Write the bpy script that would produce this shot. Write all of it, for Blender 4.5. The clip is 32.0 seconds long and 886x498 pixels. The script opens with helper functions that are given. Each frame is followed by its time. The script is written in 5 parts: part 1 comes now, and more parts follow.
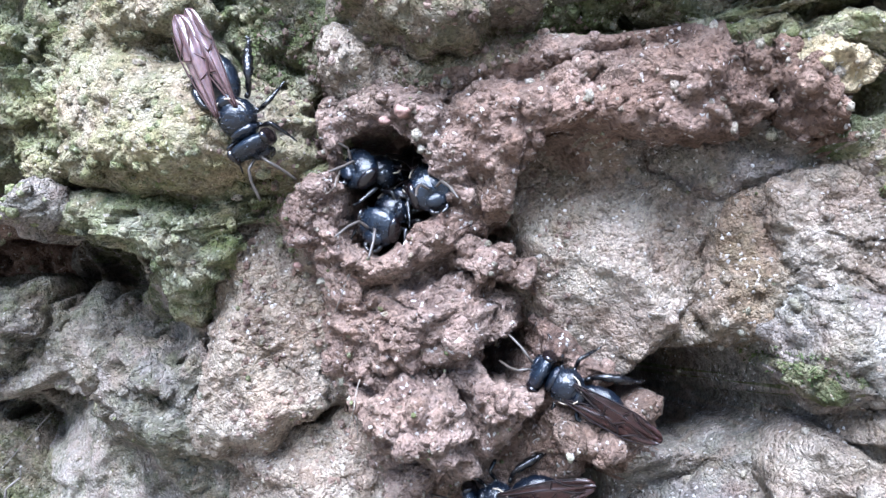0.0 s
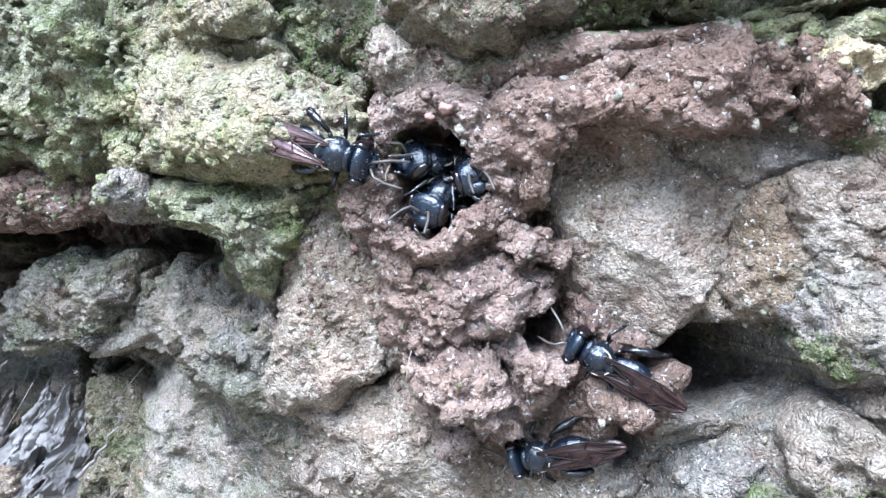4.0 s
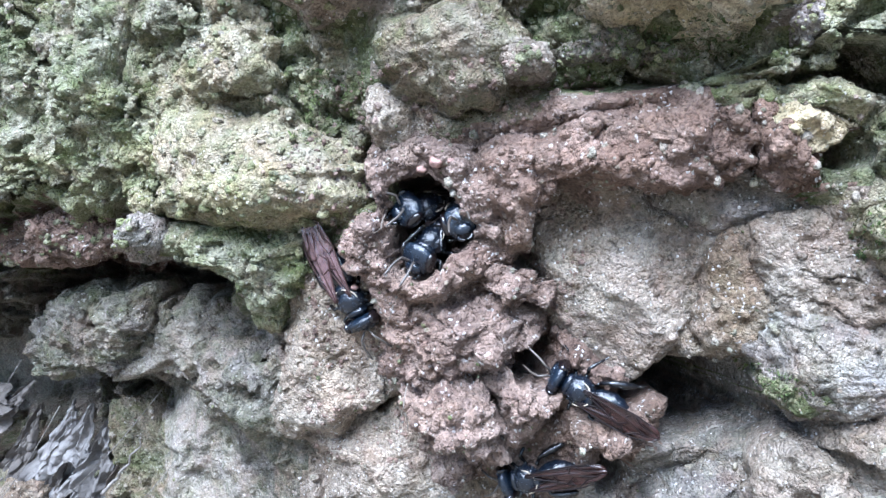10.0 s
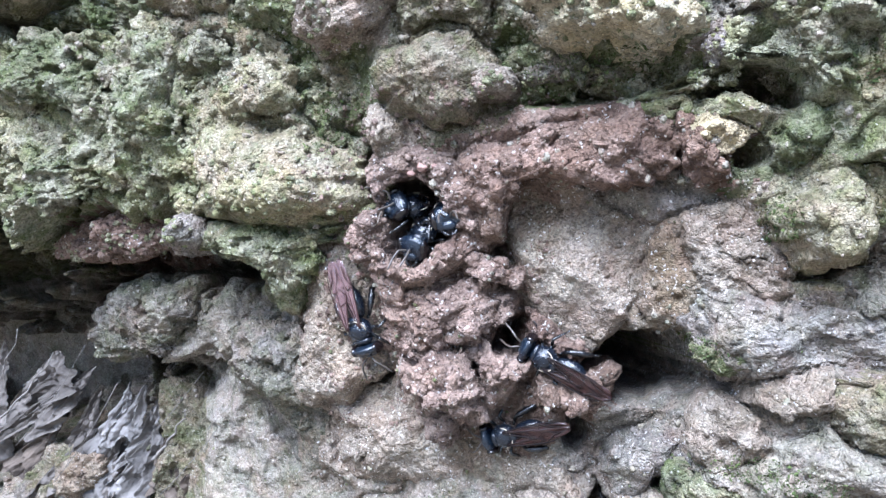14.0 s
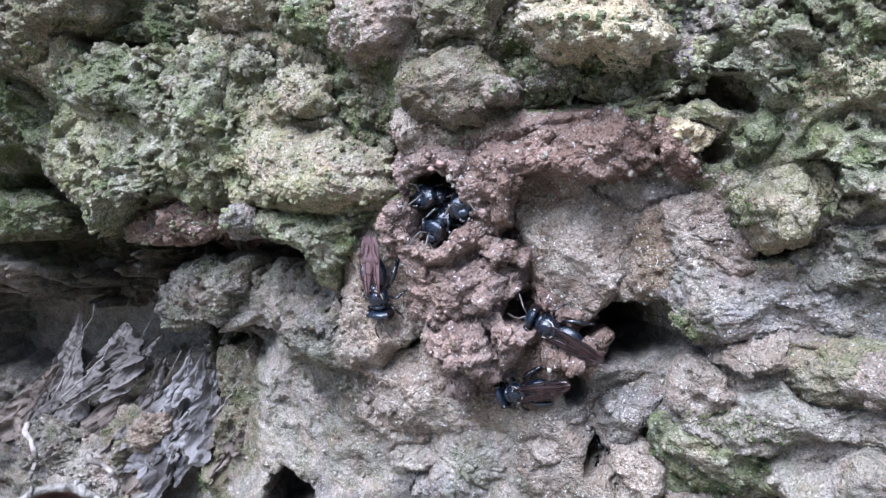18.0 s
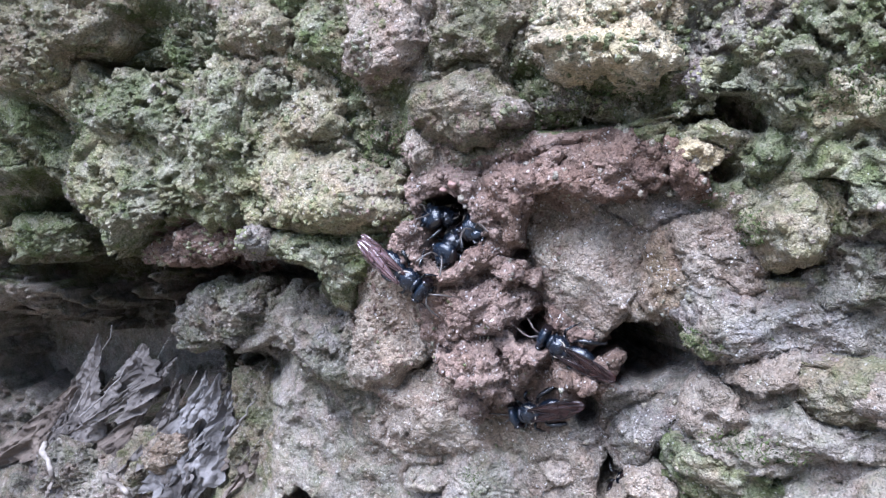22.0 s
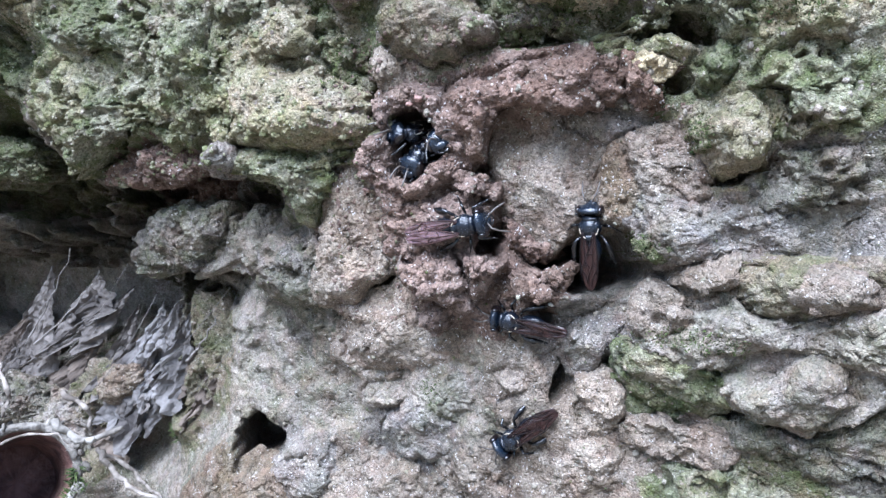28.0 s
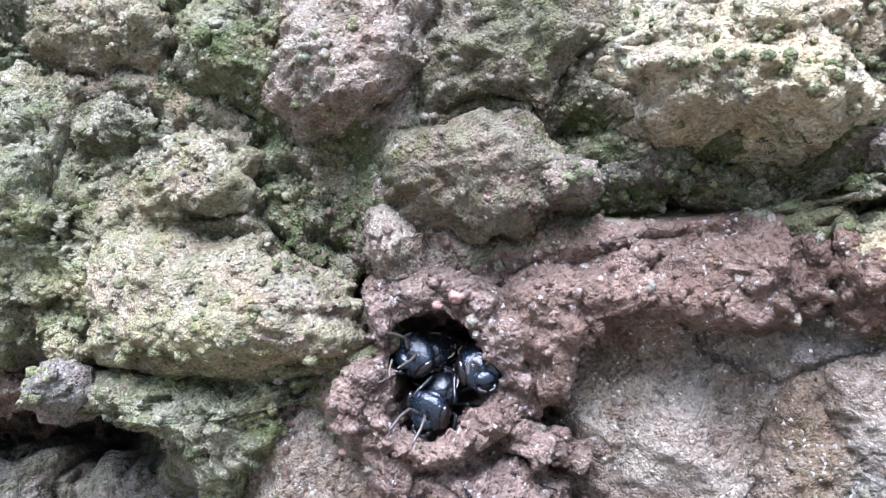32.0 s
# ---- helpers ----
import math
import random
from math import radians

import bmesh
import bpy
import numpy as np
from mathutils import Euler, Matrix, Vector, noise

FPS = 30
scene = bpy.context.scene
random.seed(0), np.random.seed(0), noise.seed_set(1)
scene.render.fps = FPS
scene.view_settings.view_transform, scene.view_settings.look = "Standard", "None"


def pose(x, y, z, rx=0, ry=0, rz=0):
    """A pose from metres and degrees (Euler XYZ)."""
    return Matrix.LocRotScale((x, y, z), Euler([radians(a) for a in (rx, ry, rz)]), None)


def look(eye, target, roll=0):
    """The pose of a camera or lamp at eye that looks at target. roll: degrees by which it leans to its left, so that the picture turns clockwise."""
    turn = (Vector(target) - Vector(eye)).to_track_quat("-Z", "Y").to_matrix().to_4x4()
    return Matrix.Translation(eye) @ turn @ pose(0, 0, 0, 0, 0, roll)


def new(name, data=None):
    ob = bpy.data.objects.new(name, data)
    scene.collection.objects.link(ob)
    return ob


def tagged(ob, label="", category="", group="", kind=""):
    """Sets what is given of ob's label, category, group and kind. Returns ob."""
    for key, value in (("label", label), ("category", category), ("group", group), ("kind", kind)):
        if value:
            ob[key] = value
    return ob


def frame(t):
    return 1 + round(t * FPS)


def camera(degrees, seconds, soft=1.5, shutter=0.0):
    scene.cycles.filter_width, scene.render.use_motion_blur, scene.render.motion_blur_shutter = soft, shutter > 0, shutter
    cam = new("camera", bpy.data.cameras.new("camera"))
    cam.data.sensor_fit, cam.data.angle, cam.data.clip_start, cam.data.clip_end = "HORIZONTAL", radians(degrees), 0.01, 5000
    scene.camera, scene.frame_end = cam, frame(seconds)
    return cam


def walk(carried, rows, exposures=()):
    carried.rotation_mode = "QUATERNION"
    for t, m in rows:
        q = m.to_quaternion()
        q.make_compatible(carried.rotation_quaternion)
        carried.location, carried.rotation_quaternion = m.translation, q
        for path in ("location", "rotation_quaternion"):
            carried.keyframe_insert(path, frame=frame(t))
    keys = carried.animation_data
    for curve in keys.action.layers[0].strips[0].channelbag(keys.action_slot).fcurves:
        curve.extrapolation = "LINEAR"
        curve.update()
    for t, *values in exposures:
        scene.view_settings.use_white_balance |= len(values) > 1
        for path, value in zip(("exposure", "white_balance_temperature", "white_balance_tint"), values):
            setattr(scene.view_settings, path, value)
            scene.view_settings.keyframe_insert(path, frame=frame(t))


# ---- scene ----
EXPOSURES = [(0, 2.6, 5150, 13), (3, 2.66, 5100, 9), (7, 2.5, 5050, 7), (9, 2.5, 5050, 8), (12, 2.5, 5050, 10), (14, 2.42, 5150, 12), (17, 2.05, 5150, 15), (22, 2.05, 5150, 17), (25, 2.33, 5150, 16), (27.5, 2.2, 5100, 12), (28.5, 2.12, 5150, 12), (31, 2.24, 5150, 15), (32, 2.42, 5250, 16)]
cam = camera(57.37, 32.0, soft=1.4)
PATH = [
    (0, (-0.00618, -0.03883, -0.00537), (0.4360, 1.9053, 0.1517), 1.73),
    (0.5, (-0.00579, -0.03530, -0.00442), (0.4289, 1.9149, 0.0834), 1.90),
    (1, (-0.00590, -0.03585, -0.00395), (0.4126, 1.9193, 0.0439), 1.79),
    (1.5, (-0.00643, -0.03782, -0.00308), (0.3848, 1.9235, -0.0089), 1.67),
    (2, (-0.00637, -0.04220, -0.00285), (0.3002, 1.9339, -0.0336), 1.28),
    (2.5, (-0.00601, -0.04265, -0.00305), (0.2872, 1.9356, -0.0293), 1.31),
    (3, (-0.00572, -0.04246, -0.00332), (0.2760, 1.9376, -0.0136), 1.41),
    (3.5, (-0.00560, -0.04261, -0.00306), (0.2729, 1.9379, -0.0161), 1.41),
    (5.5, (-0.00593, -0.04260, -0.00290), (0.2709, 1.9381, 0.0032), 1.41),
    (6, (-0.00578, -0.04275, -0.00275), (0.2652, 1.9388, 0.0006), 1.36),
    (6.5, (-0.00558, -0.04289, -0.00277), (0.2605, 1.9393, 0.0026), 1.32),
    (7, (-0.00564, -0.04330, -0.00254), (0.2605, 1.9389, 0.0027), 1.33),
    (7.5, (-0.00558, -0.04348, -0.00234), (0.2593, 1.9389, 0.0046), 1.29),
    (8, (-0.00546, -0.04364, -0.00250), (0.2518, 1.9397, 0.0129), 1.27),
    (8.5, (-0.00536, -0.04340, -0.00249), (0.2709, 1.9374, 0.0068), 1.28),
    (9, (-0.00511, -0.04361, -0.00219), (0.2702, 1.9373, 0.0054), 1.10),
    (9.5, (-0.00513, -0.04545, -0.00087), (0.2541, 1.9376, -0.0162), 1.01),
    (10, (-0.00485, -0.04620, -0.00034), (0.2343, 1.9393, -0.0235), 0.87),
    (10.5, (-0.00495, -0.04645, -0.00050), (0.2400, 1.9385, -0.0108), 0.92),
    (11, (-0.00318, -0.05094, -0.00258), (0.1894, 1.9390, 0.0536), 1.02),
    (11.5, (-0.00172, -0.05329, -0.00311), (0.1339, 1.9410, 0.0627), 1.13),
    (12, (-0.00148, -0.05440, -0.00296), (0.1253, 1.9409, 0.0472), 1.18),
    (12.5, (-0.00139, -0.05473, -0.00255), (0.1197, 1.9414, 0.0288), 1.03),
    (13, (-0.00168, -0.05495, -0.00232), (0.1220, 1.9411, 0.0227), 0.84),
    (13.5, (-0.00173, -0.05491, -0.00215), (0.1180, 1.9413, 0.0262), 0.83),
    (14, (-0.00175, -0.05537, -0.00201), (0.1156, 1.9411, 0.0183), 0.67),
    (14.5, (-0.00165, -0.05773, -0.00304), (0.0979, 1.9396, 0.0273), 0.48),
    (16.5, (-0.00105, -0.06237, -0.00192), (0.0392, 1.9368, -0.0444), 0.21),
    (17, (-0.00112, -0.06322, -0.00165), (0.0354, 1.9360, -0.0457), 0.14),
    (17.5, (-0.00119, -0.06445, -0.00121), (0.0241, 1.9347, -0.0556), 0.05),
    (18, (-0.00046, -0.06420, -0.00097), (0.0192, 1.9350, -0.0552), 0.04),
    (18.5, (-0.00046, -0.06413, -0.00122), (0.0096, 1.9355, -0.0399), 0.16),
    (19, (-0.00040, -0.06428, -0.00100), (0.0058, 1.9353, -0.0428), 0.10),
    (19.5, (-0.00055, -0.06414, -0.00084), (0.0081, 1.9354, -0.0411), 0.09),
    (20, (-0.00072, -0.06404, -0.00073), (0.0130, 1.9355, -0.0388), 0.06),
    (20.5, (-0.00076, -0.06482, -0.00082), (-0.0021, 1.9351, -0.0174), -0.03),
    (21, (-0.00024, -0.06449, -0.00108), (-0.0092, 1.9355, -0.0008), 0.01),
    (21.5, (-0.00017, -0.06476, -0.00128), (-0.0179, 1.9352, 0.0050), 0.13),
    (22, (0.00001, -0.06468, -0.00140), (-0.0247, 1.9352, 0.0077), 0.03),
    (22.5, (0.00000, -0.06425, -0.00173), (-0.0208, 1.9356, 0.0130), 0.15),
    (23, (0.00024, -0.06334, -0.00241), (-0.0181, 1.9363, 0.0313), 0.27),
    (23.5, (0.00085, -0.06288, -0.00347), (-0.0330, 1.9358, 0.0609), 0.15),
    (24, (0.00093, -0.06334, -0.00348), (-0.0285, 1.9356, 0.0561), 0.04),
    (24.5, (0.00116, -0.06337, -0.00403), (-0.0327, 1.9353, 0.0604), 0.09),
    (25, (0.00147, -0.06443, -0.00419), (-0.0340, 1.9347, 0.0436), 0.05),
    (25.5, (0.00154, -0.06315, -0.00691), (0.0028, 1.9368, 0.0017), 0.03),
    (27.5, (-0.00084, -0.06762, -0.00856), (0.0792, 1.9283, -0.1088), 1.00),
    (28, (-0.00130, -0.06718, -0.00730), (0.1060, 1.9298, -0.0318), 1.22),
    (28.5, (-0.00460, -0.06476, -0.00450), (0.1764, 1.9265, 0.0431), 1.39),
    (29, (-0.00468, -0.06236, -0.00332), (0.1758, 1.9276, 0.0836), 1.84),
    (29.5, (-0.00469, -0.05944, -0.00339), (0.1782, 1.9275, 0.1332), 1.84),
    (30, (-0.00493, -0.05986, -0.00369), (0.1701, 1.9273, 0.1398), 1.83),
    (30.5, (-0.00489, -0.05956, -0.00400), (0.1645, 1.9269, 0.1552), 1.83),
    (31, (-0.00646, -0.05481, -0.00322), (0.2281, 1.9237, 0.1719), 1.63),
    (31.5, (-0.01024, -0.04654, 0.00121), (0.4143, 1.8956, 0.2204), 0.39),
    (32, (-0.01086, -0.03745, -0.00084), (0.5376, 1.8499, 0.3695), 0.53),
]
walk(cam, [(t, look(eye, target, roll)) for t, eye, target, roll in PATH], EXPOSURES)

# The bank's general face, in mm.
BANK_A, BANK_X, BANK_Z, BANK_XX = 0.53, -0.5605, -0.2597, -0.00265

# World, sun and exposure: soft daylight under trees, from above and from the open side of the bank.
world = bpy.data.worlds.new("sky")
scene.world = world
world.use_nodes = True
wn = world.node_tree
sky = wn.nodes.new("ShaderNodeTexSky")
sky.sky_type, sky.sun_disc = "NISHITA", False
sky.sun_elevation, sky.sun_rotation = radians(49), radians(207)
wn.links.new(sky.outputs[0], wn.nodes["Background"].inputs[0])
wn.nodes["Background"].inputs[1].default_value = 0.062
sun_data = bpy.data.lights.new("sun", "SUN")
sun_data.energy, sun_data.angle, sun_data.color = 4.0, radians(42), (1.0, 0.97, 0.93)
sun = new("sun", sun_data)
sun.matrix_world = look((-0.22, -0.43, 0.56), (0, 0, 0))

MM = 0.001


# ---- materials ----
def nodes_of(name):
    mat = bpy.data.materials.new(name)
    mat.use_nodes = True
    nt = mat.node_tree
    return mat, nt, nt.nodes["Principled BSDF"]


def rock(name, pale, mid, dark, tint, tint_amount=0.4, rough=0.95, grain=1.0, spec=0.15, film=0.3, coarse=1.0):
    """Crumbly stone or earth: patches of three tones, a stain of lichen or rust, sand grains with painted glitter,
    painted shade of tiny pits, and fine relief.
    """
    mat, nt, bsdf = nodes_of(name)
    L, N = nt.links.new, nt.nodes.new
    geo, info = N("ShaderNodeNewGeometry"), N("ShaderNodeObjectInfo")
    pos = geo.outputs["Position"]

    def noise_at(scale, detail=6.0, roughness=0.6, warp=0.0):
        n = N("ShaderNodeTexNoise")
        n.inputs["Scale"].default_value, n.inputs["Detail"].default_value = scale, detail
        n.inputs["Roughness"].default_value, n.inputs["Distortion"].default_value = roughness, warp
        L(pos, n.inputs["Vector"])
        return n.outputs["Fac"]

    def ramp(fac, *stops):
        r = N("ShaderNodeValToRGB")
        while len(r.color_ramp.elements) < len(stops):
            r.color_ramp.elements.new(0.5)
        for e, (p, c) in zip(r.color_ramp.elements, stops):
            e.position, e.color = p, (*c, 1) if len(c) == 3 else c
        L(fac, r.inputs[0])
        return r.outputs[0]

    def mix(fac, a, b, kind="MIX"):
        m = N("ShaderNodeMix")
        m.data_type, m.blend_type = "RGBA", kind
        for value, slot in ((fac, 0), (a, 6), (b, 7)):
            if isinstance(value, (int, float)):
                m.inputs[slot].default_value = value
            elif isinstance(value, tuple):
                m.inputs[slot].default_value = (*value, 1)
            else:
                L(value, m.inputs[slot])
        return m.outputs[2]

    W, B = (1, 1, 1), (0, 0, 0)
    tone = ramp(noise_at(420, 8, 0.68, 0.4), (0.33, dark), (0.47, mid), (0.63, pale))
    patch = ramp(noise_at(170, 5, 0.6, 0.8), (0.47, B), (0.60, W))
    amount = mix(1.0, patch, (tint_amount,) * 3, "MULTIPLY")
    col = mix(amount, tone, tint)
    stain = ramp(noise_at(95, 6, 0.65, 1.2), (0.36, (0.70, 0.69, 0.64)), (0.5, W), (0.66, (1.16, 1.12, 1.05)))
    col = mix(0.9, col, stain, "MULTIPLY")
    # Green film and rusty wash, in patches that run on from stone to stone.
    def veil(colour, amount, offset, scale):
        n = N("ShaderNodeTexNoise")
        n.inputs["Scale"].default_value, n.inputs["Detail"].default_value, n.inputs["Roughness"].default_value = scale, 7, 0.68
        n.inputs["Distortion"].default_value = 0.6
        shift = N("ShaderNodeVectorMath")
        shift.operation = "ADD"
        L(pos, shift.inputs[0])
        shift.inputs[1].default_value = (offset, offset * 2, -offset)
        L(shift.outputs[0], n.inputs["Vector"])
        return mix(ramp(n.outputs["Fac"], (0.46, B), (0.64, (amount,) * 3)), col, colour)

    col = veil((0.12, 0.165, 0.05), film, 0.31, 140)
    col = veil((0.26, 0.19, 0.16), film * 0.6, 0.77, 120)
    col = veil((0.31, 0.215, 0.165), 0.42 if film else 0.15, 0.91, 300)
    col = veil((0.085, 0.105, 0.05), min(1, film * 1.6), 0.15, 300)
    col = veil((0.42, 0.39, 0.33), 0.36 if film else 0.1, 0.43, 460)
    col = veil((0.10, 0.13, 0.04), min(1, film * 1.3), 0.63, 620)
    # Sand: pale, rusty and dark grains, coarse and fine.
    def grains(scale):
        v = N("ShaderNodeTexVoronoi")
        v.inputs["Scale"].default_value = scale
        L(bent.outputs[0], v.inputs["Vector"])
        return v

    wob = N("ShaderNodeTexNoise")
    wob.inputs["Scale"].default_value, wob.inputs["Detail"].default_value = 1700, 4
    L(pos, wob.inputs["Vector"])
    bent = N("ShaderNodeVectorMath")
    bent.operation = "MULTIPLY_ADD"
    L(wob.outputs["Color"], bent.inputs[0])
    bent.inputs[1].default_value = (0.0004, 0.0004, 0.0004)
    L(pos, bent.inputs[2])

    cells, fine = grains(2900 * grain), grains(7600 * grain)
    shade = ramp(cells.outputs["Color"], (0.1, (0.82, 0.81, 0.8)), (0.5, (1, 1, 1)), (0.93, (1.1, 1.07, 1.04)))
    col = mix(0.75, col, shade, "MULTIPLY")
    shade = ramp(fine.outputs["Color"], (0.12, (0.6, 0.59, 0.58)), (0.45, (1, 1, 1)), (0.9, (1.28, 1.25, 1.2)))
    col = mix(0.8, col, shade, "MULTIPLY")
    # Quartz grains: pale specks, their glitter painted in as near-white colour and lower roughness.
    glint = ramp(fine.outputs["Color"], (0.835, B), (0.845, W))
    spots = mix(1.0, glint, ramp(noise_at(700, 3), (0.45, (0.0,) * 3), (0.6, (0.75 if film < 0.11 else 0.3,) * 3)), "MULTIPLY")
    col = mix(spots, col, (0.66, 0.64, 0.62))
    # Shade of tiny pits, painted as dark flecks by noise.
    pits = ramp(noise_at(2300, 5, 0.75), (0.30, (0.38, 0.36, 0.35)), (0.45, W))
    col = mix(0.8, col, pits, "MULTIPLY")
    hue = N("ShaderNodeHueSaturation")
    jitter = N("ShaderNodeMapRange")
    jitter.inputs["To Min"].default_value, jitter.inputs["To Max"].default_value = 0.88, 1.12
    L(info.outputs["Random"], jitter.inputs["Value"])
    L(jitter.outputs[0], hue.inputs["Value"])
    L(col, hue.inputs["Color"])
    L(hue.outputs[0], bsdf.inputs["Base Color"])
    dull = N("ShaderNodeMapRange")
    dull.inputs["To Min"].default_value, dull.inputs["To Max"].default_value = rough, 0.45
    L(spots, dull.inputs["Value"])
    L(dull.outputs[0], bsdf.inputs["Roughness"])
    bsdf.inputs["Specular IOR Level"].default_value = spec * 0.3
    # Relief: crumbs, grains and fine dust.
    def weigh(value, amount, rest):
        m = N("ShaderNodeMath")
        m.operation = "MULTIPLY_ADD"
        L(value, m.inputs[0])
        m.inputs[1].default_value = amount
        L(rest, m.inputs[2])
        return m.outputs[0]

    height = weigh(fine.outputs["Distance"], -0.8, weigh(cells.outputs["Distance"], -1.1, weigh(noise_at(1500, 5, 0.7), 1.6, noise_at(4200, 8, 0.8))))
    bump = N("ShaderNodeBump")
    bump.inputs["Strength"].default_value, bump.inputs["Distance"].default_value = 1.0, 0.00032 * coarse
    L(height, bump.inputs["Height"])
    L(bump.outputs[0], bsdf.inputs["Normal"])
    return mat


ROCKS = {
    "earth": rock("grey_green_earth", (0.325, 0.29, 0.265), (0.215, 0.19, 0.171), (0.095, 0.082, 0.072), (0.18, 0.178, 0.135), 0.4, film=0.16, coarse=0.6),
    "lichen": rock("yellow_lichen_stone", (0.42, 0.37, 0.27), (0.275, 0.235, 0.165), (0.11, 0.095, 0.064), (0.31, 0.275, 0.145), 0.5, film=0.3),
    "cream": rock("pale_cream_stone", (0.62, 0.565, 0.43), (0.44, 0.385, 0.27), (0.22, 0.18, 0.115), (0.50, 0.405, 0.22), 0.5, film=0.1),
    "green": rock("mossy_grey_stone", (0.43, 0.415, 0.32), (0.245, 0.24, 0.175), (0.07, 0.077, 0.052), (0.25, 0.25, 0.10), 0.55, film=0.46),
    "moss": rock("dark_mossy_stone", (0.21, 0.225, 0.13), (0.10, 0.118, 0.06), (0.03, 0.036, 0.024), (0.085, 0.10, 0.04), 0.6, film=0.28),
    "brown": rock("brown_stone", (0.29, 0.244, 0.191), (0.191, 0.155, 0.119), (0.0792, 0.0627, 0.0462), (0.178, 0.172, 0.112), 0.45),
    "pink": rock("pinkish_tan_stone", (0.37, 0.312, 0.262), (0.265, 0.216, 0.176), (0.12, 0.09, 0.077), (0.30, 0.243, 0.19), 0.4, film=0.05),
    "grey": rock("grey_stone", (0.30, 0.28, 0.265), (0.195, 0.18, 0.17), (0.088, 0.078, 0.076), (0.235, 0.195, 0.182), 0.45, film=0.1),
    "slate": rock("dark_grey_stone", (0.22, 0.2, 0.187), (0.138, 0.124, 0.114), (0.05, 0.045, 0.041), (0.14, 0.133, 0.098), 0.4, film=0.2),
    "tan": rock("orange_tan_stone", (0.32, 0.26, 0.205), (0.215, 0.168, 0.13), (0.09, 0.068, 0.05), (0.28, 0.198, 0.14), 0.5, film=0.08),
    "dust": rock("dusty_pink_brown_stone", (0.335, 0.286, 0.244), (0.225, 0.186, 0.155), (0.095, 0.077, 0.064), (0.275, 0.225, 0.176), 0.5, film=0.05),
    "mud": rock("red_brown_mud", (0.26, 0.188, 0.157), (0.163, 0.112, 0.091), (0.06, 0.039, 0.032), (0.226, 0.152, 0.119), 0.45, 0.85, 0.8, 0.25, 0.0),
    "wax": rock("resinous_pink_mud", (0.335, 0.256, 0.22), (0.210, 0.154, 0.130), (0.075, 0.049, 0.045), (0.30, 0.203, 0.163), 0.4, 0.7, 0.8, 0.3, 0.0),
}


# ---- forms ----
def hash01(i, j, k, seed):
    h = (i.astype(np.int64) * 374761393 + j.astype(np.int64) * 668265263 + k.astype(np.int64) * 2147483647 + seed * 1274126177) & 0xFFFFFFFF
    h = ((h ^ (h >> 13)) * 1274126177) & 0xFFFFFFFF
    h = ((h ^ (h >> 16)) * 2246822519) & 0xFFFFFFFF
    return ((h ^ (h >> 15)) & 0xFFFFFF) / float(0xFFFFFF)


def value_noise(p, seed=0):
    """Smooth noise in -1..1 at points p (n, 3)."""
    c = np.floor(p)
    f = p - c
    f = f * f * f * (f * (f * 6 - 15) + 10)
    c = c.astype(np.int64)
    out = 0
    for dx in (0, 1):
        for dy in (0, 1):
            for dz in (0, 1):
                w = (f[:, 0] if dx else 1 - f[:, 0]) * (f[:, 1] if dy else 1 - f[:, 1]) * (f[:, 2] if dz else 1 - f[:, 2])
                out = out + w * hash01(c[:, 0] + dx, c[:, 1] + dy, c[:, 2] + dz, seed)
    return out * 2 - 1


def fbm(p, octaves=4, gain=0.55, seed=0):
    total, amp = 0, 1.0
    for o in range(octaves):
        total = total + amp * value_noise(p * 2.03**o + 17.3 * o, seed + o)
        amp *= gain
    return total


def knobs(p, seed=0):
    """Distance to the nearest of scattered points, about 0 to 1: rounded crumbs."""
    c = np.floor(p).astype(np.int64)
    best = np.full(len(p), 9.0)
    for dx in (-1, 0, 1):
        for dy in (-1, 0, 1):
            for dz in (-1, 0, 1):
                q = c + (dx, dy, dz)
                d = [q[:, a] + hash01(q[:, 0], q[:, 1], q[:, 2], seed + 31 * a) - p[:, a] for a in range(3)]
                best = np.minimum(best, d[0] ** 2 + d[1] ** 2 + d[2] ** 2)
    return np.sqrt(best)


def bank(x, z):
    """Depth of the bank's general face, in mm: it swings away towards negative x and leans out towards the top."""
    return BANK_A + BANK_X * x + BANK_Z * z + BANK_XX * x * x


def relief(p, size=1.0, seed=0, vuggy=0.35):
    """Crumbly relief in mm, at points in mm."""
    q = p + 0.45 * np.stack([fbm(p / 1.8, 3, 0.55, seed + 31 + k) for k in range(3)], -1)
    lumps = fbm(p / (4.2 * size), 4, 0.5, seed) * 0.5 * size
    crumbs = (0.5 - knobs(q / 1.7, seed + 5)) * 0.30
    small = (0.5 - knobs(q / 0.6, seed + 6)) * 0.25
    pits = -0.6 * vuggy * np.clip(1 - knobs(q / 2.4, seed + 21) / 0.36, 0, 1) ** 0.7 - 1.9 * vuggy * np.clip(fbm(q / 1.7, 3, 0.55, seed + 23) - 0.25, 0, 0.6)
    cracks = -0.3 * np.clip(1 - np.abs(fbm(q * 0.16, 3, 0.5, seed + 9)) / 0.03, 0, 1)
    grit = fbm(p / 0.4, 2, 0.6, seed + 13) * 0.13
    return lumps + crumbs + small + pits + cracks + grit


def mesh_from(name, verts, faces, smooth=True):
    me = bpy.data.meshes.new(name)
    me.from_pydata(verts.tolist() if hasattr(verts, "tolist") else verts, [], faces.tolist() if hasattr(faces, "tolist") else faces)
    if smooth:
        me.polygons.foreach_set("use_smooth", [True] * len(me.polygons))
    me.update()
    return me


